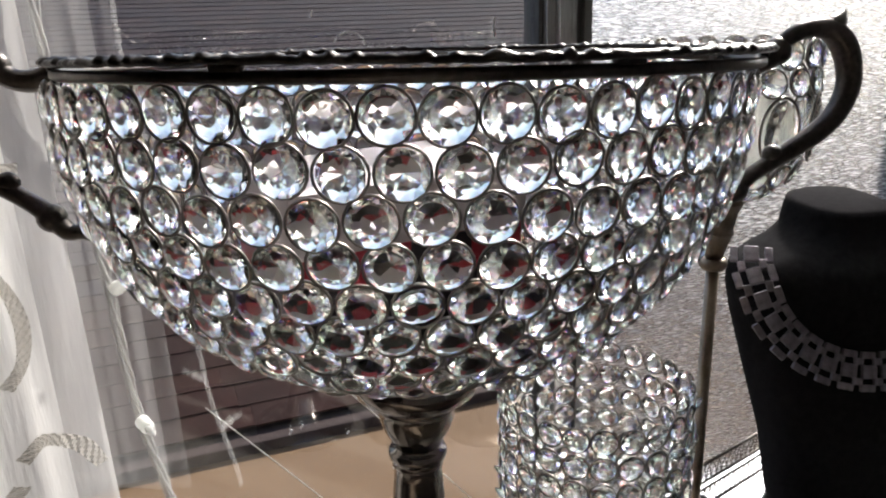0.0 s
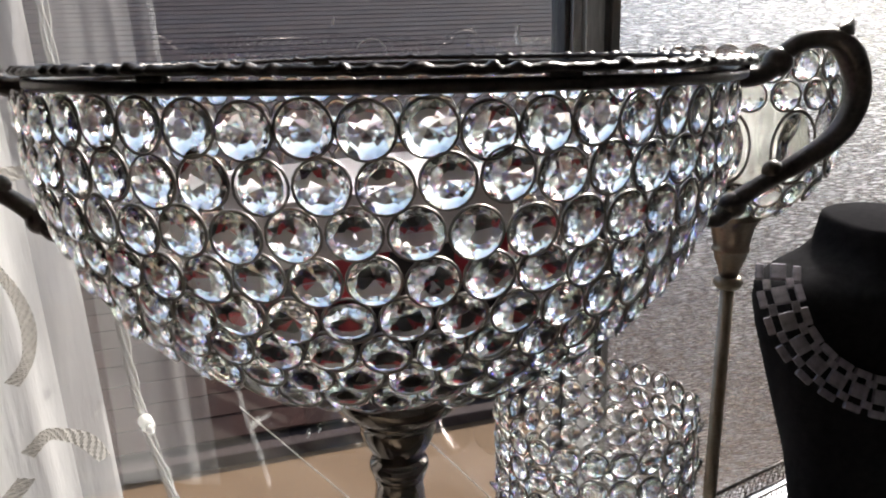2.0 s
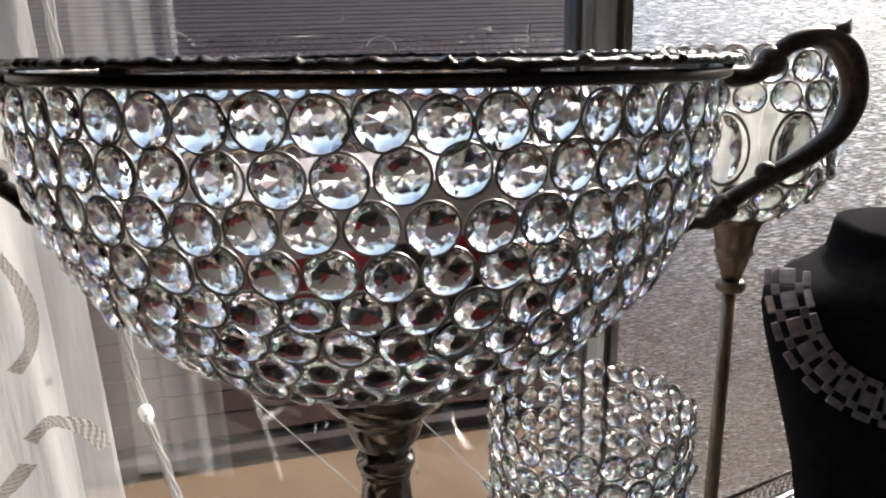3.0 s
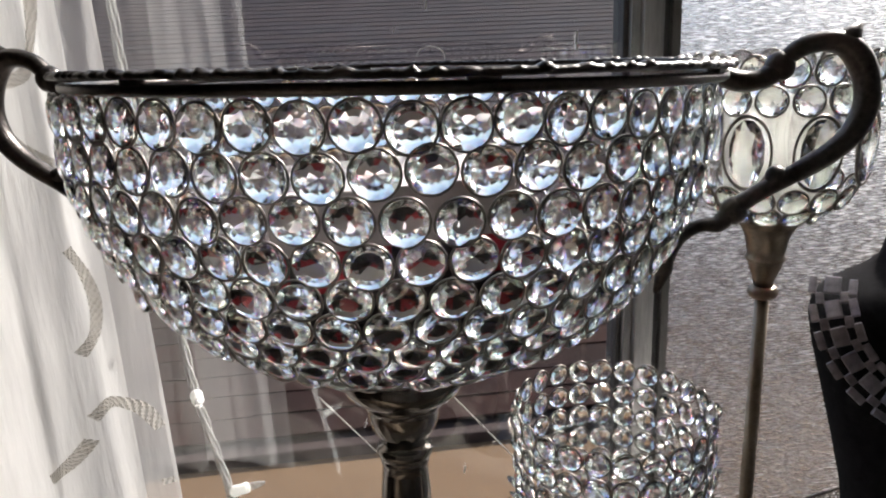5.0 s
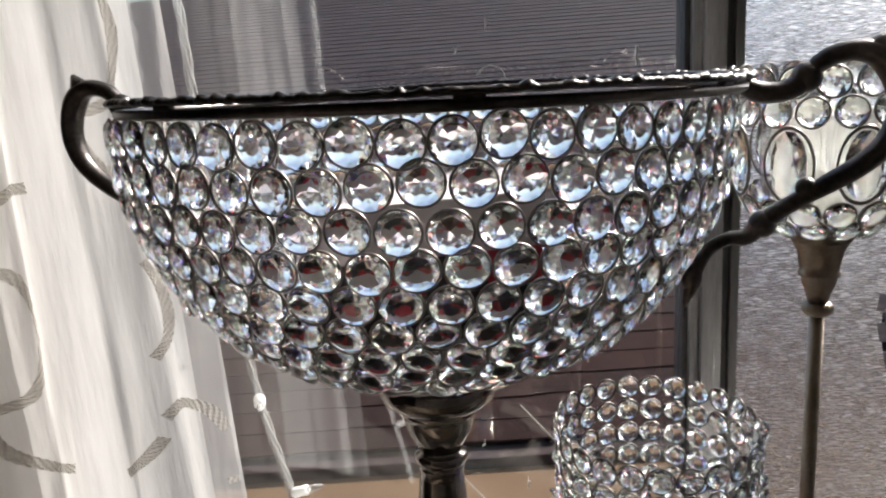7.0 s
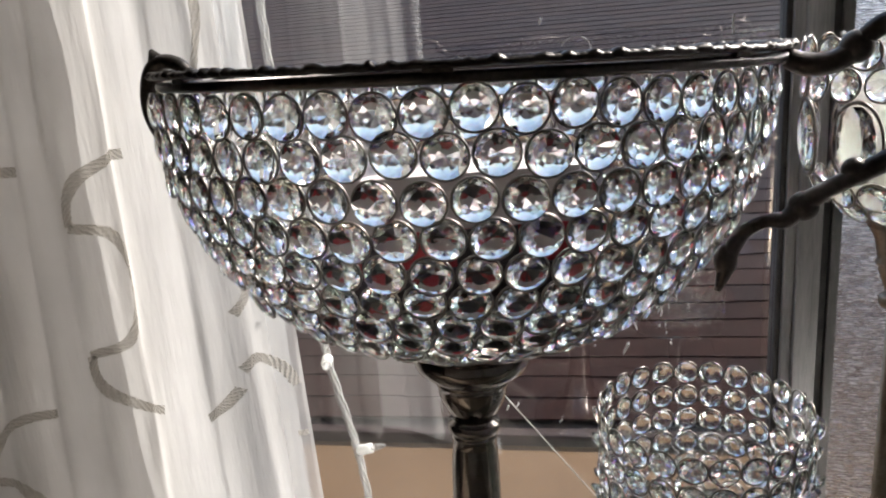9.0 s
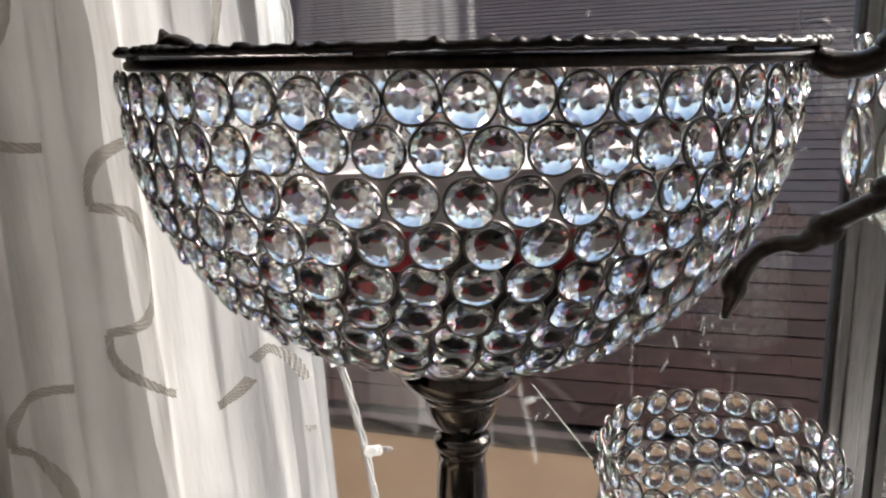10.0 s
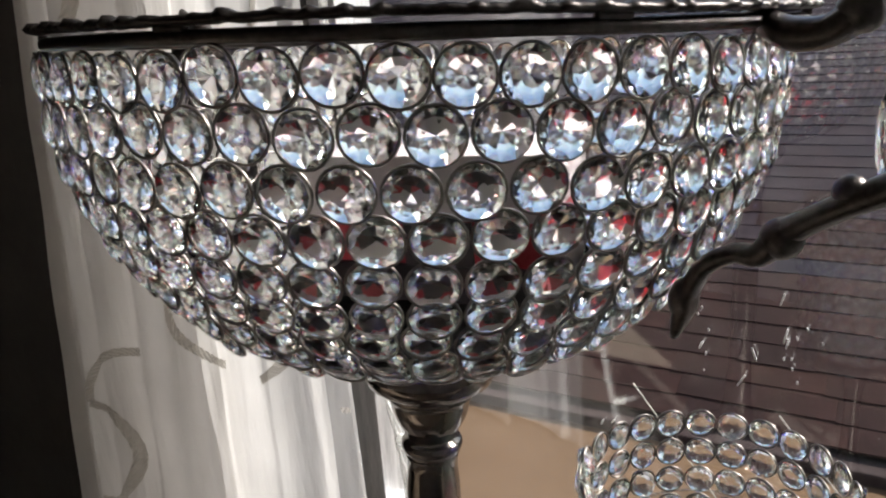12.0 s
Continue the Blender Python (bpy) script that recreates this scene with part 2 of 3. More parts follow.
def lathe(profile, segs=48, at=(0, 0, 0), wave=None, closed=False):
    """A body of revolution from (radius, height) pairs; wave(angle, index) may add to radius and height."""
    bm = bmesh.new()
    rings = []
    for i, (r, z) in enumerate(profile):
        ring = []
        for k in range(segs):
            a = 2 * math.pi * k / segs
            dr, dz = wave(a, i) if wave else (0, 0)
            ring.append(bm.verts.new((at[0] + (r + dr) * math.cos(a), at[1] + (r + dr) * math.sin(a), at[2] + z + dz)))
        rings.append(ring)
    pairs = list(zip(rings, rings[1:])) + ([(rings[-1], rings[0])] if closed else [])
    for lo, hi in pairs:
        for k in range(segs):
            bm.faces.new((lo[k], lo[(k + 1) % segs], hi[(k + 1) % segs], hi[k]))
    if not closed:
        if profile[0][0] > 1e-5:
            bm.faces.new(rings[0][::-1])
        if profile[-1][0] > 1e-5:
            bm.faces.new(rings[-1])
    bmesh.ops.recalc_face_normals(bm, faces=bm.faces)
    return bm


def open_lathe(profile, segs, at):
    """A lathe with no lid over its last ring."""
    bm = lathe(profile, segs, at)
    lids = [f for f in bm.faces if len(f.verts) > 8]
    bmesh.ops.delete(bm, geom=lids, context="FACES_ONLY")
    return bm


def curve_points(points, steps):
    """Catmull-Rom through the given tuples."""
    pts = [np.array(p, float) for p in points]
    pts = [2 * pts[0] - pts[1]] + pts + [2 * pts[-1] - pts[-2]]
    out = []
    for a, b, c, d in zip(pts, pts[1:], pts[2:], pts[3:]):
        for s in range(steps):
            t = s / steps
            out.append(0.5 * (2 * b + (c - a) * t + (2 * a - 5 * b + 4 * c - d) * t * t + (3 * b - a - 3 * c + d) * t**3))
    out.append(pts[-2])
    return out


def sweep(path, radii, sides=10, flat=1.0, side=Vector((0, 0, 1)), bm=None):
    """A tube along world points; flat squeezes it along the side direction."""
    bm = bm or bmesh.new()
    path = [Vector(p) for p in path]
    rings = []
    for i, p in enumerate(path):
        d = (path[min(i + 1, len(path) - 1)] - path[max(i - 1, 0)]).normalized()
        u = (side - d * side.dot(d)).normalized()
        v = d.cross(u)
        r = radii[i] if hasattr(radii, "__len__") else radii
        rings.append([bm.verts.new(p + u * (r * flat * math.cos(2 * math.pi * k / sides)) + v * (r * math.sin(2 * math.pi * k / sides))) for k in range(sides)])
    for lo, hi in zip(rings, rings[1:]):
        for k in range(sides):
            bm.faces.new((lo[k], lo[(k + 1) % sides], hi[(k + 1) % sides], hi[k]))
    bm.faces.new(rings[0][::-1])
    bm.faces.new(rings[-1])
    bmesh.ops.recalc_face_normals(bm, faces=bm.faces)
    return bm


def torus(major, minor, segs=20, sides=6, stretch=1.0):
    bm = bmesh.new()
    rings = []
    for k in range(segs):
        a = 2 * math.pi * k / segs
        rings.append([bm.verts.new(((major + minor * math.cos(b)) * math.cos(a), (major + minor * math.cos(b)) * math.sin(a) * stretch, minor * 1.25 * math.sin(b))) for b in [2 * math.pi * j / sides for j in range(sides)]])
    for k in range(segs):
        for j in range(sides):
            bm.faces.new((rings[k][j], rings[(k + 1) % segs][j], rings[(k + 1) % segs][(j + 1) % sides], rings[k][(j + 1) % sides]))
    return bm


def cut_stone(radius, depth, sides=10, stretch=1.0):
    """A faceted stone, its front along +z: broad table, low crown, girdle and a faceted pointed back."""
    bm = bmesh.new()
    levels = [(0.40, 0.50, 0.5), (0.74, 0.34, 0.0), (1.0, 0.09, 0.5), (1.0, -0.06, 0.5), (0.60, -0.48, 0.0)]
    rings = []
    for r, z, turn in levels:
        rings.append([bm.verts.new((radius * r * math.cos(2 * math.pi * (k + turn) / sides), radius * r * stretch * math.sin(2 * math.pi * (k + turn) / sides), depth * z)) for k in range(sides)])
    bm.faces.new(rings[0])
    for (lo, hi), (a, b) in zip(zip(rings, rings[1:]), zip(levels, levels[1:])):
        for k in range(sides):
            n = (k + 1) % sides
            if a[2] == b[2]:
                bm.faces.new((lo[k], hi[k], hi[n], lo[n]))
            elif a[2] > b[2]:
                bm.faces.new((lo[k], hi[k], hi[n]))
                bm.faces.new((lo[k], hi[n], lo[n]))
            else:
                bm.faces.new((lo[k], hi[k], lo[n]))
                bm.faces.new((lo[n], hi[k], hi[n]))
    tip = bm.verts.new((0, 0, -depth * 0.82))
    for k in range(sides):
        bm.faces.new((rings[-1][k], tip, rings[-1][(k + 1) % sides]))
    bmesh.ops.recalc_face_normals(bm, faces=bm.faces)
    return bm


def joined(name, mesh, poses, material, parent, label=""):
    """Many copies of one mesh in one mesh."""
    n = len(mesh.vertices)
    co = np.array([v.co[:] for v in mesh.vertices])
    faces = [tuple(f.vertices) for f in mesh.polygons]
    verts, polys = [], []
    for i, m in enumerate(poses):
        mm = np.array(m)
        verts += (co @ mm[:3, :3].T + mm[:3, 3]).tolist()
        polys += [tuple(v + i * n for v in f) for f in faces]
    me = bpy.data.meshes.new(name)
    me.from_pydata(verts, [], polys)
    me.materials.append(material)
    return tagged(part(name, me, material, parent), label=label, kind="stuff")


def facing(at, normal, spin=0.0, up=Vector((0, 0, 1))):
    """A pose at a place whose +z looks along normal and whose +y keeps upward."""
    z = normal.normalized()
    x = up.cross(z).normalized()
    y = z.cross(x)
    m = Matrix((x, y, z)).transposed().to_4x4()
    return Matrix.Translation(at) @ m @ Matrix.Rotation(spin, 4, "Z")


# ---- the room and the window ----
GLASS_Y = 0.665
# unseen room shell, kept small and pale so it brightens the crystals
tagged(part("floor", box(-1.6, 1.7, -1.9, 0.62, -0.1, 0.0), M_FLOOR), "worn pale wooden floor boards", "floor", kind="structure")
tagged(part("ceiling", box(-1.6, 1.7, -1.9, 0.62, 2.5, 2.6), M_WHITE_WALL), "plain off-white ceiling", "ceiling", kind="structure")
tagged(part("wall_south", box(-1.6, 1.7, -2.0, -1.9, -3.2, 2.6), M_WHITE_WALL), "unseen off-white room wall, set near to bounce light back", "wall", kind="structure")
tagged(part("wall_east", box(1.7, 1.8, -2.0, 0.72, -3.2, 2.6), M_WHITE_WALL), "unseen off-white room wall, set near to bounce light back", "wall", kind="structure")
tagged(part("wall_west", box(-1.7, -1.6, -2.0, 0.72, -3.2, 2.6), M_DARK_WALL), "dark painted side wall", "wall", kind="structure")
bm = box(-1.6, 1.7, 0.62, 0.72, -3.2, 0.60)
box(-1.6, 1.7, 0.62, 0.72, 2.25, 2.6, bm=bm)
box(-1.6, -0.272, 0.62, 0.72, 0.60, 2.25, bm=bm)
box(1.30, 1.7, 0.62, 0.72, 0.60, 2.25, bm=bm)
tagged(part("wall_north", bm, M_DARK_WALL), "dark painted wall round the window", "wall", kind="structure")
tagged(part("window_sill", box(-0.62, 1.30, 0.14, 0.618, 0.58, 0.62, 0.004), M_SILL), "deep grey-beige painted window display shelf", "window sill", kind="structure")

window = thing("window_1", (0.3, GLASS_Y, 0.6), "sliding window with weathered aluminium frame", "window", kind="structure")


def stile(x0, x1, y0, y1, z0, z1, material, name):
    part(name, box(x0, x1, y0, y1, z0, z1, 0.0012), material, window)


# meeting stiles of the two sashes
stile(0.2915, 0.2965, 0.655, 0.690, 0.625, 2.235, M_ALU_DARK, "window_seal")
stile(0.2967, 0.3055, 0.648, 0.692, 0.625, 2.235, M_ALU, "window_frame")
stile(0.3058, 0.3185, 0.640, 0.694, 0.625, 2.235, M_ALU, "window_frame")
stile(0.3188, 0.3262, 0.646, 0.694, 0.625, 2.235, M_ALU, "window_frame")
stile(0.3265, 0.3330, 0.652, 0.694, 0.625, 2.235, M_ALU_DARK, "window_seal")
stile(0.3333, 0.3415, 0.646, 0.694, 0.625, 2.235, M_ALU_SHADED, "window_frame")
stile(-0.270, -0.232, 0.640, 0.694, 0.625, 2.235, M_ALU, "window_frame")
stile(0.752, 0.797, 0.640, 0.694, 0.625, 2.235, M_ALU, "window_frame")
stile(1.255, 1.298, 0.640, 0.694, 0.625, 2.235, M_ALU, "window_frame")
stile(-0.270, 1.298, 0.640, 0.694, 0.602, 0.624, M_ALU, "window_frame")
stile(-0.270, 1.298, 0.640, 0.694, 2.236, 2.248, M_ALU, "window_frame")
clear_pane = part("pane", box(-0.2315, 0.2912, GLASS_Y, GLASS_Y + 0.004, 0.6245, 2.2355), M_GLASS, window, "clear glass pane")
clear_pane.visible_shadow = False
ripple_pane = part("pane", box(0.342, 0.7515, GLASS_Y, GLASS_Y + 0.004, 0.6245, 2.2355), M_RIPPLE, window, "rippled obscure glass pane")
ripple_pane.visible_shadow = False
far_pane = part("pane", box(0.7975, 1.2545, GLASS_Y, GLASS_Y + 0.004, 0.6245, 2.2355), M_RIPPLE, window, "rippled obscure glass pane")
far_pane.visible_shadow = False

# ---- outside ----
tagged(part("ground", box(-90, 90, -60, 120, -3.4, -3.2), M_GROUND), "grey asphalt ground outside", "ground", kind="structure")
house = thing("neighbour_house", (0, 3.2, -3.2), "low neighbouring house with brown shingle roof and flat tan porch roof", "house")
EAVE_Y, EAVE_Z, PITCH, COURSE = 3.12, -0.572, radians(19.0), 0.143
part("porch_roof", box(-9, 9, 1.3, EAVE_Y - 0.102, -0.70, -0.638), M_TAN, house, "flat tan porch roof below the eave")
part("wall", box(-9, 9, EAVE_Y + 0.02, EAVE_Y + 0.25, -3.2, -0.60), M_TAN, house, "tan stucco wall")
part("gutter", box(-9.2, 9.2, EAVE_Y - 0.10, EAVE_Y + 0.018, -0.655, -0.585, 0.012), M_GUTTER, house, "dark brown gutter")
house.rotation_euler.z = radians(4.5)
slope = Vector((0, math.cos(PITCH), math.sin(PITCH)))
lift = Vector((0, -math.sin(PITCH), math.cos(PITCH)))
COURSES = 62
top = Vector((0, EAVE_Y, EAVE_Z)) + slope * (COURSE * COURSES)
bm = bmesh.new()
a, b = Vector((0, EAVE_Y, EAVE_Z)) - lift * 0.03, top - lift * 0.03
deck = [bm.verts.new(v) for v in ((-9.2, *a.yz), (9.2, *a.yz), (9.2, *b.yz), (-9.2, *b.yz))]
bm.faces.new(deck)
bmesh.ops.solidify(bm, geom=bm.faces[:], thickness=0.05)
part("roof", bm, M_SHINGLE, house, "brown asphalt shingle roof")


# ---- the crystal bowl on its stand ----
BX, BY = 0.0875, 0.348
SHELF_Z = 0.62
HANDLE_AZ = radians(-11)
BEAD_R, RING_R, RING_T = 0.0081, 0.0083, 0.00050
bead_mesh = mesh_of("bead", cut_stone(BEAD_R, 0.0042, 12), M_CRYSTAL)
ring_mesh = mesh_of("ring", torus(RING_R, RING_T, 20, 6), M_WIRE, smooth=True)

bowl = thing("crystal_bowl", (BX, BY, SHELF_Z), "silver pedestal bowl of ringed round crystals with two scrolled handles", "bowl")
ROWS_OF_BEADS = [(1.1734, 0.1500), (1.158, 0.1492), (1.1425, 0.1468), (1.128, 0.1425), (1.1135, 0.1360), (1.0995, 0.1280), (1.0865, 0.1180),
                 (1.0750, 0.1065), (1.0650, 0.0935), (1.0570, 0.0790), (1.0500, 0.0640), (1.0435, 0.0490), (1.0385, 0.0340)]
ROWS_OF_BEADS = [(z, r * 1.017) for z, r in ROWS_OF_BEADS]
SHIFTS = (0, -0.20, -0.21, -0.42, -0.36, -0.20, -0.19, 0, 0, 0, 0, 0, 0)  # how far each row is turned, in beads
rng = random.Random(4)
near_poses, far_poses = [], []
for i, (z, r) in enumerate(ROWS_OF_BEADS):
    z0, r0 = ROWS_OF_BEADS[max(i - 1, 0)]
    z1, r1 = ROWS_OF_BEADS[min(i + 1, len(ROWS_OF_BEADS) - 1)]
    along = Vector((r1 - r0, 0, z1 - z0)).normalized()
    count = round(2 * math.pi * r / (0.0171 if i == 0 else 0.01765))
    first = radians(-93.6 + ((0 if i % 2 == 0 else 0.5) + SHIFTS[i]) * 360 / count)
    for k in range(count):
        a = first + 2 * math.pi * k / count
        out = Vector((-along.z * math.cos(a), -along.z * math.sin(a), along.x * 0.5)).normalized()
        at = Vector((BX + r * math.cos(a), BY + r * math.sin(a), z + rng.gauss(0, 0.0006)))
        spun = facing(at, out + Vector((rng.gauss(0, 0.085), rng.gauss(0, 0.085), rng.gauss(0, 0.085))), rng.uniform(0, 0.6))
        turn = math.degrees(a) % 360
        (near_poses if 165 < turn < 345 else far_poses).append((spun, facing(at, out)))
for stone, loop in near_poses:
    o = part("bead", bead_mesh, M_CRYSTAL, bowl)
    o.matrix_basis = stone
    o = part("ring", ring_mesh, M_WIRE, bowl)
    o.matrix_basis = loop
joined("bead", bead_mesh, [p for p, _ in far_poses], M_CRYSTAL, bowl, "round cut crystals of the far side")
joined("ring", ring_mesh, [q for _, q in far_poses], M_WIRE, bowl, "silver wire rings of the far side")

# rim: a plain band below and a roped lip above, joined by short studs
RIM_AT = (BX, BY, 0)
LIP_AT = (BX + 0.0038, BY + 0.001, 0)


def warp(a):
    """The old rim is bent up a little at the far side."""
    return 0.0030 * max(0.0, math.cos(a - radians(60)))


part("rim_band", lathe([(0.1490, 1.1827), (0.1523, 1.1822), (0.1538, 1.1832), (0.1538, 1.1855), (0.1523, 1.1865), (0.1493, 1.1862)], 128, LIP_AT, lambda a, i: (0, warp(a)), closed=True), M_PEWTER, bowl, smooth=True)


def rope(a, i):
    """Uneven cast lumps along the lip, largest on its outer and upper edge."""
    lump = math.sin(a * 104 + 1.7 * math.sin(a * 13) + 0.9 * math.sin(a * 29 + 1))
    lump = max(lump, -0.2) * (0.55 + 0.45 * math.sin(a * 37 + 2 * math.sin(a * 11)))
    dent = 0.5 * math.sin(a * 61 + 3 * math.sin(a * 7)) + 0.3 * math.sin(a * 211)
    out, up = (1.0, 0.35) if i in (2, 3) else (0.7, 1.0) if i in (4, 5) else (0.2, 0.3)
    return 0.0010 * out * lump + 0.0002 * dent, 0.0011 * up * lump + 0.00025 * dent * up + 0.0003 * math.sin(a * 5) + warp(a)


part("rim_lip", lathe([(0.1500, 1.1879), (0.1530, 1.1874), (0.1562, 1.1879), (0.1570, 1.1890), (0.1556, 1.1903), (0.1525, 1.1903), (0.1502, 1.1896)], 1080, LIP_AT, rope, closed=True), M_LIP, bowl, smooth=True)
for k in range(8):
    a = 2 * math.pi * (k + 0.22) / 8
    m = Matrix.Translation((LIP_AT[0] + 0.1525 * math.cos(a), LIP_AT[1] + 0.1525 * math.sin(a), 1.1871 + warp(a))) @ Matrix.Rotation(a, 4, "Z")
    part("stud", box(-0.0018, 0.0018, -0.0055, 0.0055, -0.0014, 0.0014, 0.0012, m=m), M_PEWTER, bowl)

HANDLE_LIFT = 0.009
# scrolled handle: (radius from the bowl's axis, height, thickness)
HANDLE = [(0.1560, 1.1755, 0.0030), (0.1640, 1.1722, 0.0036), (0.1735, 1.1725, 0.0034), (0.1805, 1.1765, 0.0036), (0.1845, 1.1815, 0.0030), (0.1915, 1.1870, 0.0032),
          (0.2010, 1.1893, 0.0034), (0.2095, 1.1878, 0.0040), (0.2160, 1.1820, 0.0044), (0.2205, 1.1720, 0.0042), (0.2215, 1.1600, 0.0040), (0.2170, 1.1480, 0.0038),
          (0.2080, 1.1385, 0.0036), (0.1960, 1.1305, 0.0034), (0.1850, 1.1240, 0.0030), (0.1755, 1.1180, 0.0030), (0.1668, 1.1113, 0.0034), (0.1600, 1.1040, 0.0030),
          (0.1520, 1.1030, 0.0024), (0.1430, 1.0975, 0.0024), (0.1375, 1.0880, 0.0026), (0.1350, 1.0780, 0.0026), (0.1320, 1.0680, 0.0010)]


def add_handle(az, reach=1.0):
    d = Vector((math.cos(az), math.sin(az), 0))
    side = Vector((-d.y, d.x, 0))
    far = lambda r: r if r < 0.156 else 0.156 + (r - 0.156) * reach
    pts = [(far(r), z, w) for r, z, w in curve_points(HANDLE, 5)]
    path = [Vector((BX, BY, 0)) + d * p[0] + Vector((0, 0, p[1] + HANDLE_LIFT)) for p in pts]
    h = part("handle", sweep(path, [p[2] * 1.4 for p in pts], 12, 1.25, side), M_PEWTER, bowl, "scrolled dark pewter handle", smooth=True)

    def knob(r, z, size, name, squash=1.0):
        k = bmesh.new()
        bmesh.ops.create_uvsphere(k, u_segments=14, v_segments=9, radius=size)
        for v in k.verts:
            v.co.z *= squash
        k.transform(Matrix.Translation(Vector((BX, BY, z + HANDLE_LIFT)) + d * far(r)))
        part(name, k, M_PEWTER, h, smooth=True)

    knob(0.1825, 1.1785, 0.0070, "knuckle")
    knob(0.1668, 1.1105, 0.0068, "knuckle")
    knob(0.1350, 1.0830, 0.0054, "scroll_end", 1.5)
    knob(0.1850, 1.1275, 0.0052, "knuckle")
    thorn = [Vector((BX, BY, z + HANDLE_LIFT)) + d * far(r) for r, z in ((0.2070, 1.1870), (0.2125, 1.1915), (0.2155, 1.1970))]
    part("thorn", sweep(thorn, [0.0068, 0.0052, 0.0014], 8, 1.0, side), M_PEWTER, h, smooth=True)
    clasp = [Vector((BX, BY, z)) + d * r for r, z in ((0.1500, 1.1850), (0.1545, 1.1860), (0.1575, 1.1845))]
    part("clasp", sweep(clasp, [0.0040, 0.0042, 0.0034], 8, 1.3, side), M_PEWTER, h, smooth=True)


add_handle(HANDLE_AZ)
add_handle(HANDLE_AZ + math.pi + radians(3), 0.88)

# stand
STEM = [(0.006, 1.0370), (0.0280, 1.0360), (0.0335, 1.0300), (0.0338, 1.0245), (0.0316, 1.0195), (0.0255, 1.0150), (0.0214, 1.0125), (0.0220, 1.0115), (0.0217, 1.0103), (0.0204, 1.0095), (0.0201, 1.0070), (0.0197, 1.0030),
        (0.0180, 0.9978), (0.0152, 0.9928), (0.0128, 0.9893), (0.0124, 0.9876), (0.0124, 0.9868), (0.0148, 0.9860), (0.0157, 0.9842), (0.0158, 0.9822), (0.0150, 0.9798), (0.0130, 0.9784), (0.0137, 0.9770), (0.0137, 0.9756), (0.0130, 0.9746),
        (0.0131, 0.9700), (0.0142, 0.9580), (0.0147, 0.9300), (0.0150, 0.8600), (0.0140, 0.7600), (0.0165, 0.7000), (0.0260, 0.6600), (0.0480, 0.6430), (0.0700, 0.6365), (0.0720, 0.6290)]
part("stand", lathe(STEM[::-1], 64, RIM_AT), M_SILVER, bowl, "turned silver pedestal stem", smooth=True)

part("base_dish", lathe([(0.004, 1.0405), (0.030, 1.0420), (0.050, 1.0488), (0.061, 1.0548), (0.060, 1.0556), (0.049, 1.0498), (0.029, 1.0432), (0.004, 1.0418)], 64, RIM_AT, closed=True), M_PEWTER, bowl, "dark dish that holds the lowest rows", smooth=True)

# the whole bowl leans a little
bowl.rotation_euler = (radians(-2.2), radians(1.45), 0)
bowl.location = (BX - 0.0139, BY - 0.0211, SHELF_Z - 0.006)

# gift box that lies in the bowl
gift = thing("gift_box", (BX - 0.02, BY + 0.03, 1.045), "red gift box with pale pink lid lying in the bowl", "gift box")
gm = Matrix.Translation((BX - 0.012, BY + 0.030, 0)) @ Matrix.Rotation(radians(14), 4, "Z")
part("body", box(-0.062, 0.062, -0.045, 0.045, 1.0752, 1.0965, 0.001, m=gm), M_RED, gift, "glossy red box body")
part("lid", box(-0.064, 0.064, -0.047, 0.047, 1.0968, 1.1270, 0.0012, m=gm), M_LID, gift, "pale pink box lid")
for x0, x1 in ((-0.004, 0.030), (-0.056, -0.044)):
    part("ribbon", box(x0, x1, -0.0462, 0.0462, 1.0752, 1.0962, m=gm), M_BLACK_BAND, gift, "dark ribbon band")

# added dark block, so that the lower crystals show neither red nor bright
part("base", box(-0.0635, 0.0635, -0.0465, 0.0465, 1.0572, 1.0750, 0.0004, m=gm), M_BLACK_BAND, gift, "dark block added under the box to darken the lower crystals")

# ---- crystal cylinder candle holder ----
VX, VY, VR = 0.213, 0.385, 0.0612
votive = thing("crystal_cylinder", (VX, VY, SHELF_Z), "open cylinder of ringed crystals on a silver foot", "candle holder")
VROWS = 9
vrng = random.Random(9)
v_bead = mesh_of("bead", cut_stone(0.0074, 0.0038), M_CRYSTAL)
v_ring = mesh_of("ring", torus(0.0078, 0.00048, 20, 6), M_WIRE, smooth=True)
VCOUNT = 24
for row in range(VROWS):
    z = 0.9650 - row * 0.0174
    for k in range(VCOUNT):
        a = 2 * math.pi * k / VCOUNT + 0.12
        out = Vector((math.cos(a), math.sin(a), 0))
        at = Vector((VX, VY, z)) + out * VR
        tip = vrng.gauss(0, 0.12) if vrng.random() < 0.85 else vrng.uniform(0.5, 1.0)
        o = part("bead", v_bead, M_CRYSTAL, votive)
        o.matrix_basis = facing(at, out) @ Matrix.Rotation(tip, 4, "X") @ Matrix.Rotation(vrng.gauss(0, 0.12), 4, "Y")
        o = part("ring", v_ring, M_WIRE, votive)
        o.matrix_basis = facing(at, out)
part("base_plate", lathe([(0.0, 0.7990), (0.060, 0.7990), (0.0615, 0.8010), (0.060, 0.8060), (0.0, 0.8060)], 48, (VX, VY, 0)), M_SILVER, votive)
part("foot", lathe([(0.0, 0.62), (0.055, 0.62), (0.055, 0.626), (0.02, 0.645), (0.009, 0.68), (0.009, 0.76), (0.02, 0.7985), (0.0, 0.7988)], 40, (VX, VY, 0)), M_SILVER, votive, smooth=True)
cup = thing("glass_cup", (VX, VY, 0.806), "clear tumbler glass inside the crystal cylinder", "glass cup")
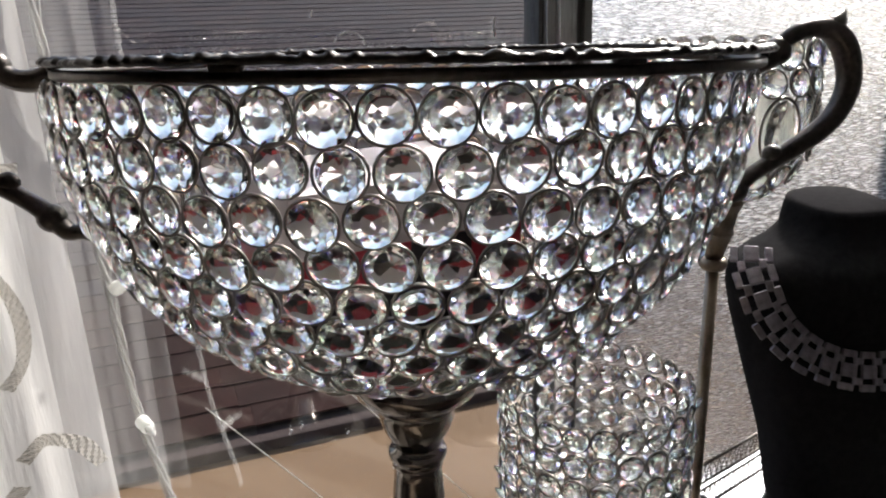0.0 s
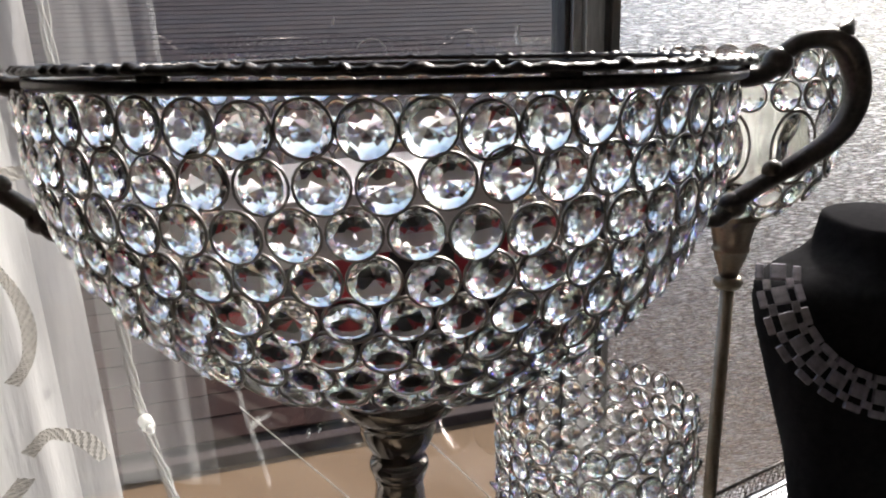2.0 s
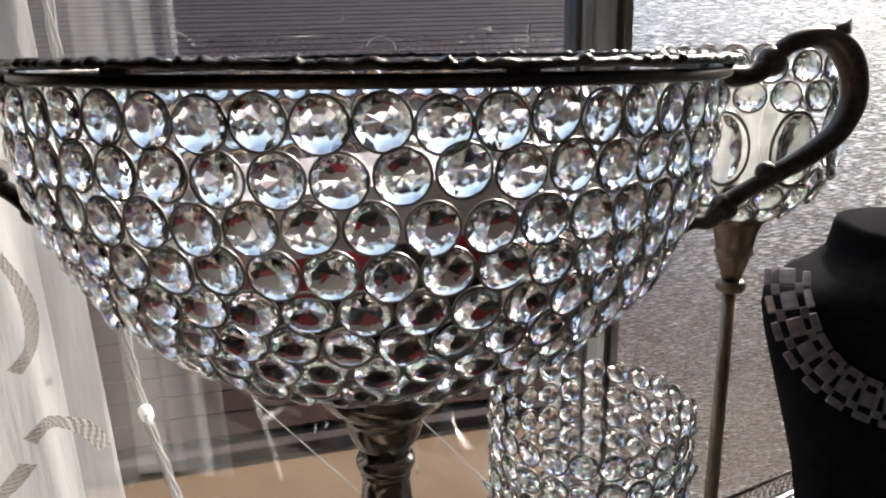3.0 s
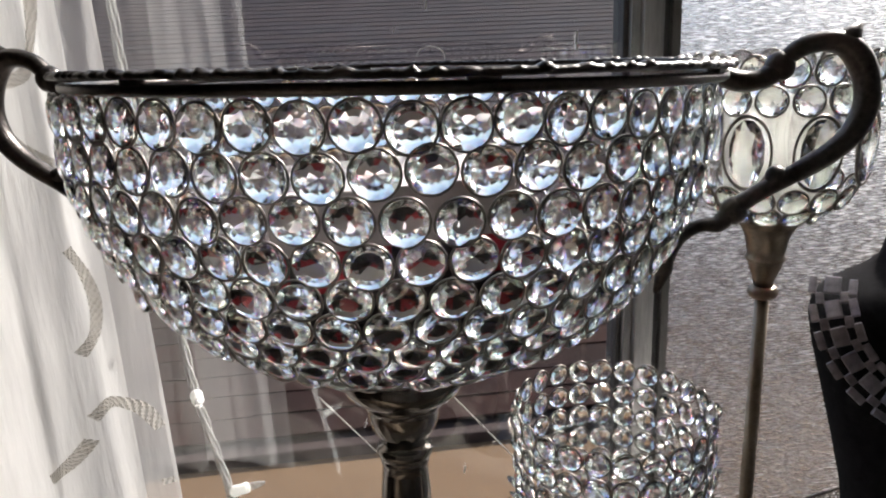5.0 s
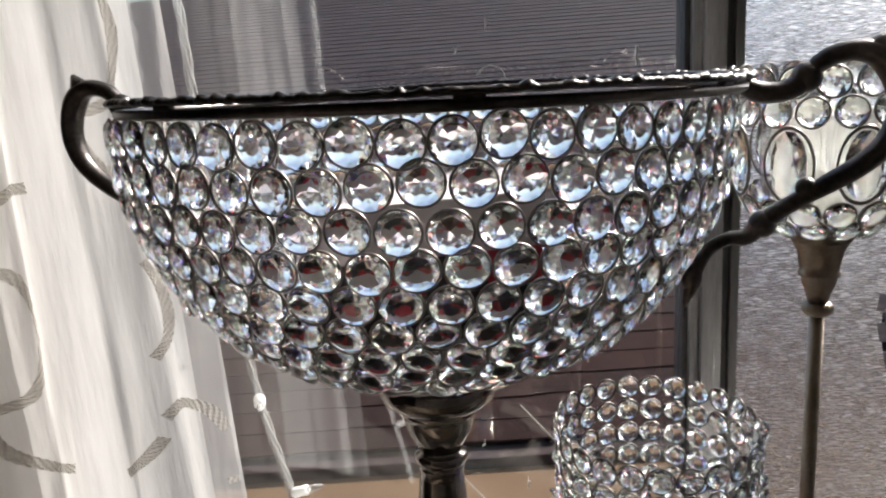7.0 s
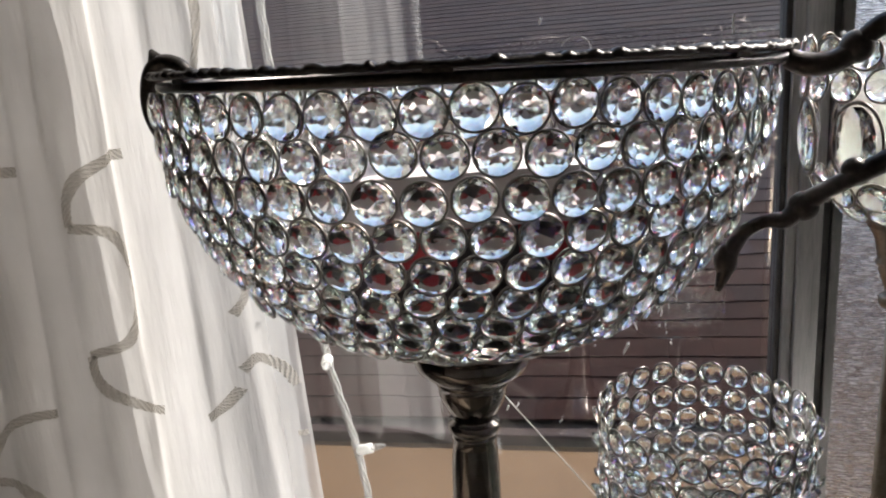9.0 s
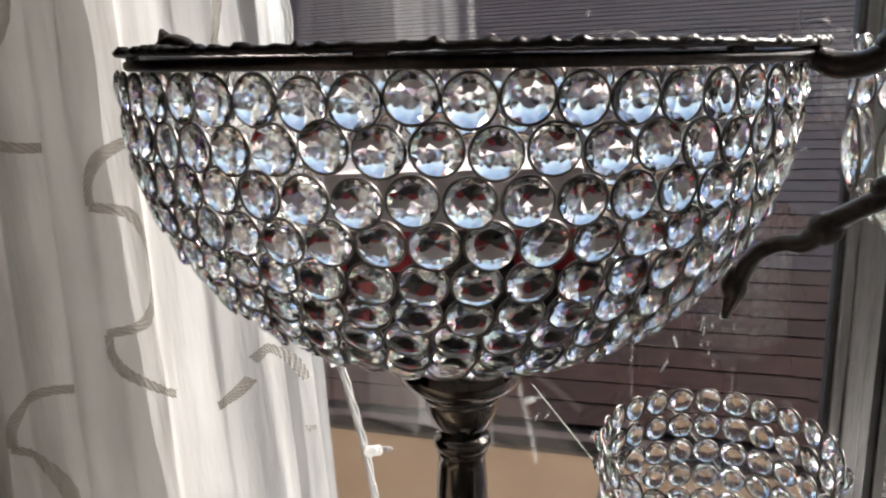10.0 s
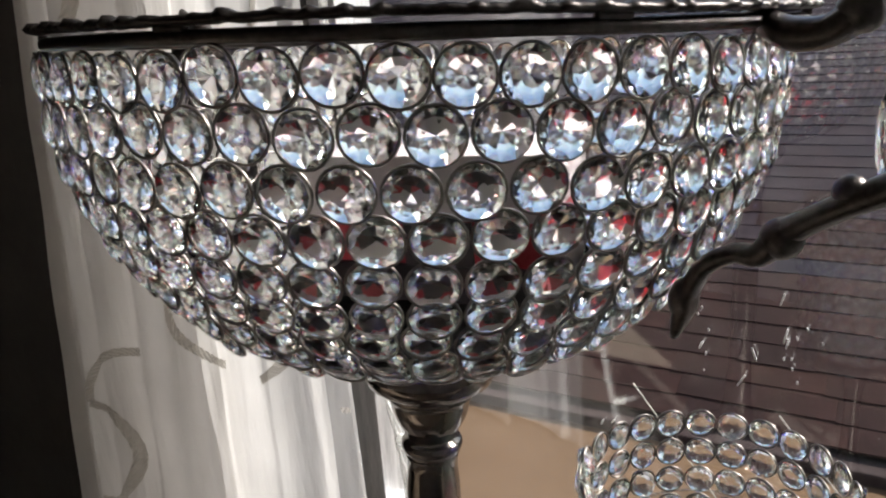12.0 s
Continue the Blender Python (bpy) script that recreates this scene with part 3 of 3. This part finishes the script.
part("bowl", open_lathe([(0.0, 0.8065), (0.043, 0.8065), (0.0455, 0.812), (0.048, 0.9300), (0.0486, 0.9312), (0.0476, 0.9314)], 48, (VX, VY, 0)), M_GLASS, cup, smooth=True)

part("rim", lathe([(0.0474, 0.9315), (0.0482, 0.9311), (0.0489, 0.9317), (0.0482, 0.9326)], 48, (VX, VY, 0), closed=True), M_GLASS, cup, smooth=True)

# ---- tall candle holder with crystal globe ----
PX, PY = 0.3204, 0.4188
holder = thing("tall_candle_holder", (PX, PY, SHELF_Z), "tall slim brass-toned candle holder with crystal globe", "candle holder")
P_AT = (PX, PY, 0)
M_BRASS = mottle(mat("antique brass", metal=1.0), (0.20, 0.16, 0.12), (0.36, 0.30, 0.24), 50, rough=(0.25, 0.42), bump=0.15, bump_scale=0.0004)
part("pole", lathe([(0.0046, 0.628), (0.0046, 1.0245)], 20, P_AT), M_BRASS, holder, smooth=True)
part("foot", lathe([(0.0, 0.62), (0.055, 0.62), (0.055, 0.625), (0.03, 0.6285), (0.0, 0.629)], 48, P_AT), M_BRASS, holder, smooth=True)
part("knob", lathe([(0.0, 1.0235), (0.0075, 1.0240), (0.0092, 1.0262), (0.0095, 1.0285), (0.0085, 1.0310), (0.0066, 1.0322), (0.0, 1.0322)], 28, P_AT), M_BRASS, holder, smooth=True)
part("socket", lathe([(0.0060, 1.0322), (0.0072, 1.0380), (0.0100, 1.0450), (0.0104, 1.0490), (0.0122, 1.0502), (0.0124, 1.0518), (0.0112, 1.0530), (0.0120, 1.0580), (0.0136, 1.0660), (0.0165, 1.0720), (0.0180, 1.0735), (0.0172, 1.0752), (0.0205, 1.0790), (0.0, 1.0795)], 40, P_AT), M_BRASS, holder, smooth=True)
g_bead = mesh_of("bead", cut_stone(0.0080, 0.0038), M_CRYSTAL)
g_ring = mesh_of("ring", torus(0.0084, 0.0006, 20, 6), M_WIRE, smooth=True)
oval_stone = mesh_of("oval_stone", cut_stone(0.0100, 0.0080, 12, 1.95), M_CRYSTAL)
oval_ring = mesh_of("oval_ring", torus(0.0135, 0.00075, 28, 6, 1.55), M_WIRE, smooth=True)
for z, r, lean, count, shift in ((1.0855, 0.0330, -0.75, 12, 0), (1.0975, 0.0455, -0.45, 16, 0.5), (1.1555, 0.0540, 0.15, 18, 0), (1.1715, 0.0545, 0.0, 18, 0.5)):
    for k in range(count):
        a = 2 * math.pi * (k + shift) / count
        out = Vector((math.cos(a), math.sin(a), lean)).normalized()
        at = Vector((PX + r * math.cos(a), PY + r * math.sin(a), z))
        o = part("bead", g_bead, M_CRYSTAL, holder)
        o.matrix_basis = facing(at, out, vrng.uniform(0, 0.5))
        o = part("ring", g_ring, M_WIRE, holder)
        o.matrix_basis = facing(at, out)
for k in range(9):
    a = 2 * math.pi * k / 9 + radians(-132)
    out = Vector((math.cos(a), math.sin(a), -0.05))
    at = Vector((PX + 0.0535 * math.cos(a), PY + 0.0535 * math.sin(a), 1.1265))
    o = part("oval_stone", oval_stone, M_CRYSTAL, holder, "long oval crystal")
    o.matrix_basis = facing(at, out)
    o = part("oval_ring", oval_ring, M_WIRE, holder)
    o.matrix_basis = facing(at, out)
candle_cup = thing("candle_glass", (PX, PY, 1.08), "clear glass candle cup in the crystal globe", "glass cup")
part("cup", open_lathe([(0.0, 1.0805), (0.022, 1.0805), (0.031, 1.088), (0.036, 1.110), (0.0370, 1.1800), (0.0374, 1.1810), (0.0366, 1.1812)], 40, P_AT), M_GLASS, candle_cup, smooth=True)
candle = thing("candle", (PX, PY, 1.09), "cream pillar candle in a glass cup", "candle")
part("wax", lathe([(0.0, 1.0855), (0.020, 1.0858), (0.0275, 1.0935), (0.0305, 1.1150), (0.0305, 1.1500), (0.0280, 1.1520), (0.0, 1.1560)], 36, P_AT), M_WAX, candle, smooth=True)
part("wick", sweep([(PX, PY, 1.155), (PX + 0.001, PY, 1.161), (PX + 0.002, PY, 1.165)], 0.0008, 6, 1.0, Vector((1, 0, 0))), M_BLACK_BAND, candle)

# ---- mirrored tray with the black velvet bust ----
TRAY_Z = 0.788
tm = Matrix.Translation((0.352, 0.4690, TRAY_Z)) @ Matrix.Rotation(radians(19), 4, "Z")
riser = tagged(part("display_riser", box(-0.01, 0.27, -0.20, 0.01, SHELF_Z - TRAY_Z, -0.006, 0.004, m=tm), M_WHITE_WALL), "plain off-white block under the mirrored tray", "riser")
tray = thing("mirrored_tray", tm.translation, "silver gallery tray with mirrored floor", "tray")
part("tray_floor", box(-0.012, 0.272, -0.205, 0.008, -0.0055, 0.0, 0.001, m=tm), M_MIRROR, tray, "mirrored tray floor")
for x0, y0, x1, y1 in ((-0.01, 0.006, 0.27, 0.006), (-0.01, -0.203, 0.27, -0.203), (-0.01, -0.203, -0.01, 0.006), (0.27, -0.203, 0.27, 0.006)):
    a, b = Vector((x0, y0, 0)), Vector((x1, y1, 0))
    n = round((b - a).length / 0.0075)
    for z, t in ((0.0230, 0.0014), (0.0040, 0.0011)):
        part("rail", sweep([tm @ (a + Vector((0, 0, z))), tm @ (b + Vector((0, 0, z)))], t, 8, 1.0, Vector((0, 0, 1))), M_PEWTER, tray, smooth=True)
    lat = bmesh.new()
    for k in range(n):
        p, q = a.lerp(b, k / n), a.lerp(b, min((k + 2) / n, 1))
        mid = a.lerp(b, min((k + 1) / n, 1))
        arch = [p + Vector((0, 0, 0.004)), p.lerp(mid, 0.25) + Vector((0, 0, 0.015)), mid + Vector((0, 0, 0.0222)), mid.lerp(q, 0.75) + Vector((0, 0, 0.015)), q + Vector((0, 0, 0.004))]
        sweep([tm @ v for v in arch], 0.0005, 4, 1.0, tm.to_3x3() @ Vector((0.3, 1, 0)), bm=lat)
    part("lattice", lat, M_PEWTER, tray)

SECTIONS = [(0.7895, 0.444, 0.094, 0.040), (0.7960, 0.446, 0.096, 0.036), (0.815, 0.452, 0.096, 0.036), (0.845, 0.462, 0.095, 0.040), (0.875, 0.474, 0.097, 0.044),
            (0.910, 0.484, 0.102, 0.048), (0.950, 0.492, 0.110, 0.050), (0.972, 0.496, 0.113, 0.049), (0.985, 0.498, 0.111, 0.048), (0.992, 0.501, 0.104, 0.046), (0.9985, 0.504, 0.088, 0.044),
            (1.004, 0.506, 0.066, 0.043), (1.012, 0.508, 0.049, 0.042), (1.021, 0.510, 0.045, 0.040), (1.029, 0.511, 0.0425, 0.039), (1.033, 0.512, 0.040, 0.038), (1.035, 0.512, 0.035, 0.034)]
BUST_X = 0.516


def rounded(a, rx, ry, n=2.5):
    """A point of a rounded oval, fuller than an ellipse."""
    c, q = math.cos(a), math.sin(a)
    return rx * math.copysign(abs(c) ** (2 / n), c), ry * math.copysign(abs(q) ** (2 / n), q)


bm = bmesh.new()
rings = []
for z, cy, rx, ry in SECTIONS:
    ring = []
    for k in range(64):
        a = 2 * math.pi * (k + 0.5) / 64
        x, y = rounded(a, rx, ry)
        ring.append(bm.verts.new((BUST_X + x, cy + y, z + (0.09 * y if z > 1.02 else 0))))
    rings.append(ring)
for lo, hi in zip(rings, rings[1:]):
    for k in range(64):
        bm.faces.new((lo[k], lo[(k + 1) % 64], hi[(k + 1) % 64], hi[k]))
bm.faces.new(rings[0][::-1])
bm.faces.new(rings[-1])
tagged(part("necklace_bust", bm, M_VELVET, smooth=True), "black velvet necklace display bust standing on the tray", "display bust")

necklace = thing("link_necklace", (0.49, 0.47, 0.95), "wide gunmetal necklace of staggered flat links on the bust", "necklace")
link_big = mesh_of("link", box(-0.0056, 0.0056, -0.0072, 0.0072, -0.0018, 0.0018, 0.0012), M_LINK)
link_long = mesh_of("link", box(-0.0029, 0.0029, -0.0070, 0.0070, -0.0018, 0.0018, 0.0011), M_LINK)
link_short = mesh_of("link", box(-0.0029, 0.0029, -0.0044, 0.0044, -0.0014, 0.0014, 0.0009), M_LINK)


def drape(a):
    """Middle line of the necklace, from one shoulder over the chest to the other."""
    q = math.sin(a)
    if q < 0:
        return Vector((BUST_X - 0.113 * math.cos(a), 0.468 - 0.060 * q, 0.983 - 0.062 * q))
    return Vector((BUST_X - 0.113 * math.cos(a), 0.468 - 0.036 * q, 0.983 - 0.078 * q))


STEP, walked, a = 0.0198, 0.0, -0.32
stops = [a]
while a < math.pi + 0.32:
    walked += (drape(a + 0.005) - drape(a)).length
    a += 0.005
    if walked > STEP / 2:
        walked -= STEP / 2
        stops.append(a)
for k, a in enumerate(stops):
    along = (drape(a + 0.03) - drape(a - 0.03)).normalized()
    out = Vector((-0.55 * math.cos(a), -0.75 - 0.2 * abs(math.sin(a)), 0.30 + 0.25 * abs(math.cos(a)))).normalized()
    across = along.cross(out).normalized()
    out = across.cross(along).normalized()
    turn = Matrix((across, along, out)).transposed().to_4x4()
    for off, mesh in (((-0.0136, link_long), (0.0, link_big), (0.0136, link_long)) if k % 2 == 0 else ((-0.0083, link_short), (0.0083, link_short))):
        o = part("link", mesh, M_LINK, necklace)
        o.matrix_basis = Matrix.Translation(drape(a) + across * off + out * (0.0022 - abs(off) * 0.12)) @ turn

# ---- sheer curtain with embroidered ogee lines ----
CUR_A, CUR_B = Vector((-0.0955, 0.4605, 0)), Vector((-0.345, 0.385, 0))
CUR_Z0, CUR_Z1 = 0.64, 2.2
cur_dir = (CUR_B - CUR_A).normalized()
cur_nrm = Vector((-cur_dir.y, cur_dir.x, 0))
if cur_nrm.y > 0:
    cur_nrm = -cur_nrm


def cloth(u, z, back=0.0):
    """Place on the curtain: u from 0 at the window side to 1, z the height; back moves it towards the window."""
    w = u * (CUR_B - CUR_A).length
    fall = 1.2 - z
    p = u * 23.0 + 0.9 + 0.9 * fall + 0.5 * math.sin(u * 7 + z) + back * 90
    fold = 0.0024 * math.sin(p) + 0.0042 * math.sin(u * 9.0 + 0.4 - 0.8 * fall) + 0.0008 * math.sin(u * 61 + 2 + 2 * fall) + 0.0011 * math.sin(u * 37 + 4 * math.sin(z * 5.3) + 1) * math.sin(z * 11 + u * 9) + 0.0007 * math.sin(z * 43 + u * 27 + 3 * math.sin(u * 13))
    slide = 0.0034 * math.sin(2 * p + 0.6) + 0.0024 * math.sin(u * 29 + z * 3)
    soft = 0.55 + 0.45 * min(u * 8, 1)
    lean = 0.020 * fall * (1 - u) - 0.10 * fall * u
    return CUR_A + cur_dir * (w - lean + slide * soft) + cur_nrm * (fold * soft - back) + Vector((0, 0, z))


def cloth_mesh(nu, nz, u0=0.0, u1=1.0):
    b = bmesh.new()
    grid = [[b.verts.new(cloth(u0 + (u1 - u0) * i / nu, CUR_Z0 + (CUR_Z1 - CUR_Z0) * j / nz)) for i in range(nu + 1)] for j in range(nz + 1)]
    for j in range(nz):
        for i in range(nu):
            b.faces.new((grid[j][i], grid[j][i + 1], grid[j + 1][i + 1], grid[j + 1][i]))
    return b


curtain = thing("sheer_curtain", (-0.2, 0.42, CUR_Z0), "sheer white curtain with embroidered wavy lines hanging in folds", "curtain")
part("cloth", cloth_mesh(190, 60, 0.075, 1.0), M_SHEER, curtain, smooth=True)
part("edge_veil", cloth_mesh(20, 60, 0.0, 0.075), M_VEIL, curtain, "single see-through layer at the curtain's edge", smooth=True)
for u0, u1 in ((0.0, 0.012), (0.985, 1.0)):
    hem = bmesh.new()
    for j in range(80):
        za, zb = CUR_Z0 + (CUR_Z1 - CUR_Z0) * j / 80, CUR_Z0 + (CUR_Z1 - CUR_Z0) * (j + 1) / 80
        hem.faces.new([hem.verts.new(cloth(u, z) + cur_nrm * 0.0012) for u, z in ((u0, za), (u1, za), (u1, zb), (u0, zb))])
    bmesh.ops.remove_doubles(hem, verts=hem.verts[:], dist=0.00005)
    part("hem", hem, M_SHEER if u0 > 0.5 else M_VEIL, curtain)
CLOTH_W = (CUR_B - CUR_A).length


def stitched(points):
    """A band of satin stitches along a line on the cloth, given as (u, height) pairs."""
    line = curve_points(points, 16)
    band, rows2 = bmesh.new(), []
    for k, (u, z) in enumerate(line):
        p, q = line[max(k - 1, 0)], line[min(k + 1, len(line) - 1)]
        du, dz = (q[0] - p[0]) * CLOTH_W, q[1] - p[1]
        size = math.hypot(du, dz) or 1.0
        row = [(u - dz / size * edge * 0.0040 / CLOTH_W, z + du / size * edge * 0.0040) for edge in (-1, -0.72, -0.3, 0.3, 0.72, 1)]
        rows2.append(row if all(0.012 < a < 0.985 for a, b in row) else None)
    inside = [k for k, row in enumerate(rows2) if row]
    if len(inside) < 4:
        return
    run = inside[:1]
    while run[-1] + 1 < len(rows2) and rows2[run[-1] + 1]:
        run.append(run[-1] + 1)
    grid = [[band.verts.new(cloth(a, b) + cur_nrm * (0.0014 + (0.0007 if (k // 2 + i) % 2 else 0.0))) for i, (a, b) in enumerate(rows2[k])] for k in run]
    for r0, r1 in zip(grid, grid[1:]):
        for k in range(5):
            band.faces.new((r0[k], r0[k + 1], r1[k + 1], r1[k]))
    part("embroidery", band, M_STITCH, curtain, "beige stitched lobed line")


for row in range(5):
    z = 0.617 + row * 0.205
    for u in ((0.567, 1.207) if row % 2 == 0 else (0.247, 0.887)):
        if (row, u) == (1, 0.247):
            continue
        stitched([(u, z + 0.053), (u - 0.085, z + 0.043), (u - 0.135, z), (u - 0.085, z - 0.043), (u, z - 0.053)])
        for way in (1, -1):
            stitched([(u, z + 0.053 * way), (u - 0.005, z + 0.072 * way), (u - 0.045, z + 0.092 * way), (u - 0.115, z + 0.104 * way), (u - 0.185, z + 0.106 * way)])
stitched([(0.285, 0.914), (0.250, 0.917), (0.210, 0.924), (0.172, 0.937)])
stitched([(0.165, 0.952), (0.11, 0.962), (0.06, 0.955), (0.026, 0.936)])
stitched([(0.030, 0.895), (0.020, 0.868), (0.060, 0.836), (0.150, 0.814)])
stitched([(0.150, 1.074), (0.117, 1.058), (0.104, 1.036), (0.120, 1.014), (0.165, 1.000)])

# layers added behind the outer part to shade it, as doubled gathers would
b = bmesh.new()
grid = [[b.verts.new(cloth(0.36 + 0.64 * i / 130, CUR_Z0 + (CUR_Z1 - CUR_Z0) * j / 60, 0.022)) for i in range(131)] for j in range(61)]
for j in range(60):
    for i in range(130):
        b.faces.new((grid[j][i], grid[j][i + 1], grid[j + 1][i + 1], grid[j + 1][i]))
part("lining", b, M_THIN_SHADE_LAYER, curtain, "pale layer added behind the sheer cloth to dim it", smooth=True)
b = bmesh.new()
grid = [[b.verts.new(cloth(0.68 + 0.32 * i / 80, CUR_Z0 + (CUR_Z1 - CUR_Z0) * j / 60, 0.040)) for i in range(81)] for j in range(61)]
for j in range(60):
    for i in range(80):
        b.faces.new((grid[j][i], grid[j][i + 1], grid[j + 1][i + 1], grid[j + 1][i]))
part("lining", b, M_SHADE_LAYER, curtain, "gathered taupe layer added to shade the curtain's outer end", smooth=True)
part("curtain_rod", sweep([(-0.6, 0.36, 2.21), (-0.06, 0.47, 2.21)], 0.008, 10), M_ALU, curtain)

# ---- string of small lights ----
lights = thing("string_lights", (-0.07, 0.47, SHELF_Z), "clear twisted cord with small unlit white bulbs", "string lights")


def cord(z):
    t = (1.2 - z)
    return Vector((-0.0875 + 0.060 * t + 0.085 * t * t + 0.002 * math.sin(z * 31), 0.470 + 0.004 * math.sin(z * 17), z))


for s in range(3):
    path = [cord(2.15 - 1.52 * k / 420) + Vector((0.0020 * math.cos(k * 0.30 + s * 2.094), 0.0020 * math.sin(k * 0.30 + s * 2.094), 0)) for k in range(421)]
    part("strand", sweep(path, 0.0016, 6, 1.0, Vector((0, 1, 0))), M_CORD, lights, smooth=True)
SOCKET = [(0.0, 0.0), (0.0030, 0.0), (0.0038, 0.0015), (0.0038, 0.004), (0.0033, 0.005), (0.0036, 0.011), (0.0026, 0.0125), (0.0, 0.0128)]
BULB = [(0.0, 0.0126), (0.0021, 0.0128), (0.0024, 0.016), (0.0018, 0.021), (0.0007, 0.0245), (0.0, 0.025)]
for z, way in ((1.135, (0.8, -0.2, 0.2)), (1.045, (0.85, -0.1, 0.45)), (0.955, (0.34, -0.92, 0.10)), (0.868, (0.9, -0.2, 0.35)), (0.790, (-0.7, -0.3, 0.3)), (0.72, (0.8, -0.4, 0.2)), (1.30, (0.7, -0.3, 0.4))):
    d = Vector(way).normalized()
    m = facing(cord(z) + d * 0.0015, d) @ Matrix.Scale(1.2, 4)
    sock = lathe(SOCKET, 14)
    sock.transform(m)
    sk = part("socket", sock, M_BULB_BASE, lights, "white plastic socket", smooth=True)
    bulb = lathe(BULB, 12)
    bulb.transform(m)
    part("bulb", bulb, M_CORD, sk, "clear pointed bulb", smooth=True)

# ---- thin slanting lines outside, and flecks on the glass ----
for x in (-0.062, 0.130):
    rod = [(x, 0.99, 0.684), (x + 0.19, 0.99, 0.45), (x + 0.40, 0.98, 0.19), (x + 0.42, 0.722, 0.16)]
    tagged(part("slanting_rod", sweep(rod, 0.0009, 8, 1.0, Vector((0.3, 1, 0.2))), M_ROD), "thin slanting pale line outside the window", "rod", "rods outside")
frng = random.Random(12)
for x, z, ln, tilt in ((0.2515, 1.190, 0.012, 0.15), (0.034, 0.812, 0.006, 0.4), (0.116, 1.226, 0.012, 0.05), (0.135, 0.752, 0.008, 0.2), (0.158, 0.884, 0.012, 0.5), (0.19, 0.93, 0.013, 0.2), (0.09, 0.80, 0.004, 0.8), (0.186, 0.960, 0.010, 0.25), (0.167, 0.910, 0.010, -0.35), (0.1245, 0.910, 0.004, 0.1), (0.045, 0.816, 0.005, 0.6), (0.2615, 1.087, 0.006, 1.2), (0.252, 1.182, 0.006, 0.1), (0.0865, 1.2036, 0.006, 0.3),
                       *((frng.choice((0.206, 0.124, 0.192)) + frng.gauss(0, 0.004), frng.uniform(0.885, 0.950), frng.uniform(0.0015, 0.004), frng.uniform(-0.3, 0.3)) for _ in range(16))):
    m = Matrix.Translation((x, GLASS_Y - 0.0006, z)) @ Matrix.Rotation(tilt, 4, "Y")
    tagged(part("paint_fleck", box(-0.0007, 0.0007, -0.0003, 0.0003, -ln / 2, ln / 2, m=m), M_FLECK), "small white paint fleck on the window glass", "fleck", "flecks on the glass")

curl = [(0.118 + 0.013 * math.cos(a), GLASS_Y - 0.0008, 1.178 + 0.010 * math.sin(a)) for a in [2.9 - 0.16 * k for k in range(20)]]
tagged(part("fibre", sweep(curl, 0.0005, 6, 1.0, Vector((0, 1, 0))), M_FLECK), "thin white curled fibre stuck to the window glass", "fibre")

# ---- roof shingles ----
tab = mesh_of("shingle", box(0.0, 0.3302, 0, COURSE * 1.10, -0.006, 0.004, 0.0018), M_SHINGLE)
red_tab = mesh_of("shingle", box(0.0, 0.3302, 0, COURSE * 1.10, -0.006, 0.004, 0.0018), M_RED_SHINGLE)
srng = random.Random(2)
near_tabs, far_tabs, far_red = [], [], []
tilt_up = Matrix.Rotation(PITCH - radians(2.3), 4, "X")
for c in range(COURSES):
    base = Vector((0, EAVE_Y, EAVE_Z)) + slope * (COURSE * c) + lift * 0.016
    for k in range(-27, 27):
        x = k * 0.33 + (0.165 if c % 2 else 0) + 0.11 * (c % 3)
        m = Matrix.Translation(base + Vector((x, 0, 0))) @ tilt_up
        m = m @ Matrix.Rotation(srng.gauss(0, 0.006), 4, "Z") @ Matrix.Translation((0, srng.gauss(0, 0.003), srng.uniform(0, 0.002)))
        # higher courses take the veiled grey tone more often
        if c < 18 and -7 <= k <= 8:
            near_tabs.append((m, srng.random() < (15 - c) / 9))
        elif srng.random() < (15 - c) / 9:
            far_red.append(m)
        else:
            far_tabs.append(m)
roof = [o for o in house.children if o.name == "roof"][0]
joined("shingle", tab, far_tabs, M_SHINGLE, roof, "brown shingles of the upper roof, greyed as behind pane reflections")
joined("shingle", red_tab, far_red, M_RED_SHINGLE, roof, "red-brown shingles of the lower roof")
for m, red in near_tabs:
    o = part("shingle", red_tab if red else tab, M_SHINGLE, roof)
    o.matrix_basis = m
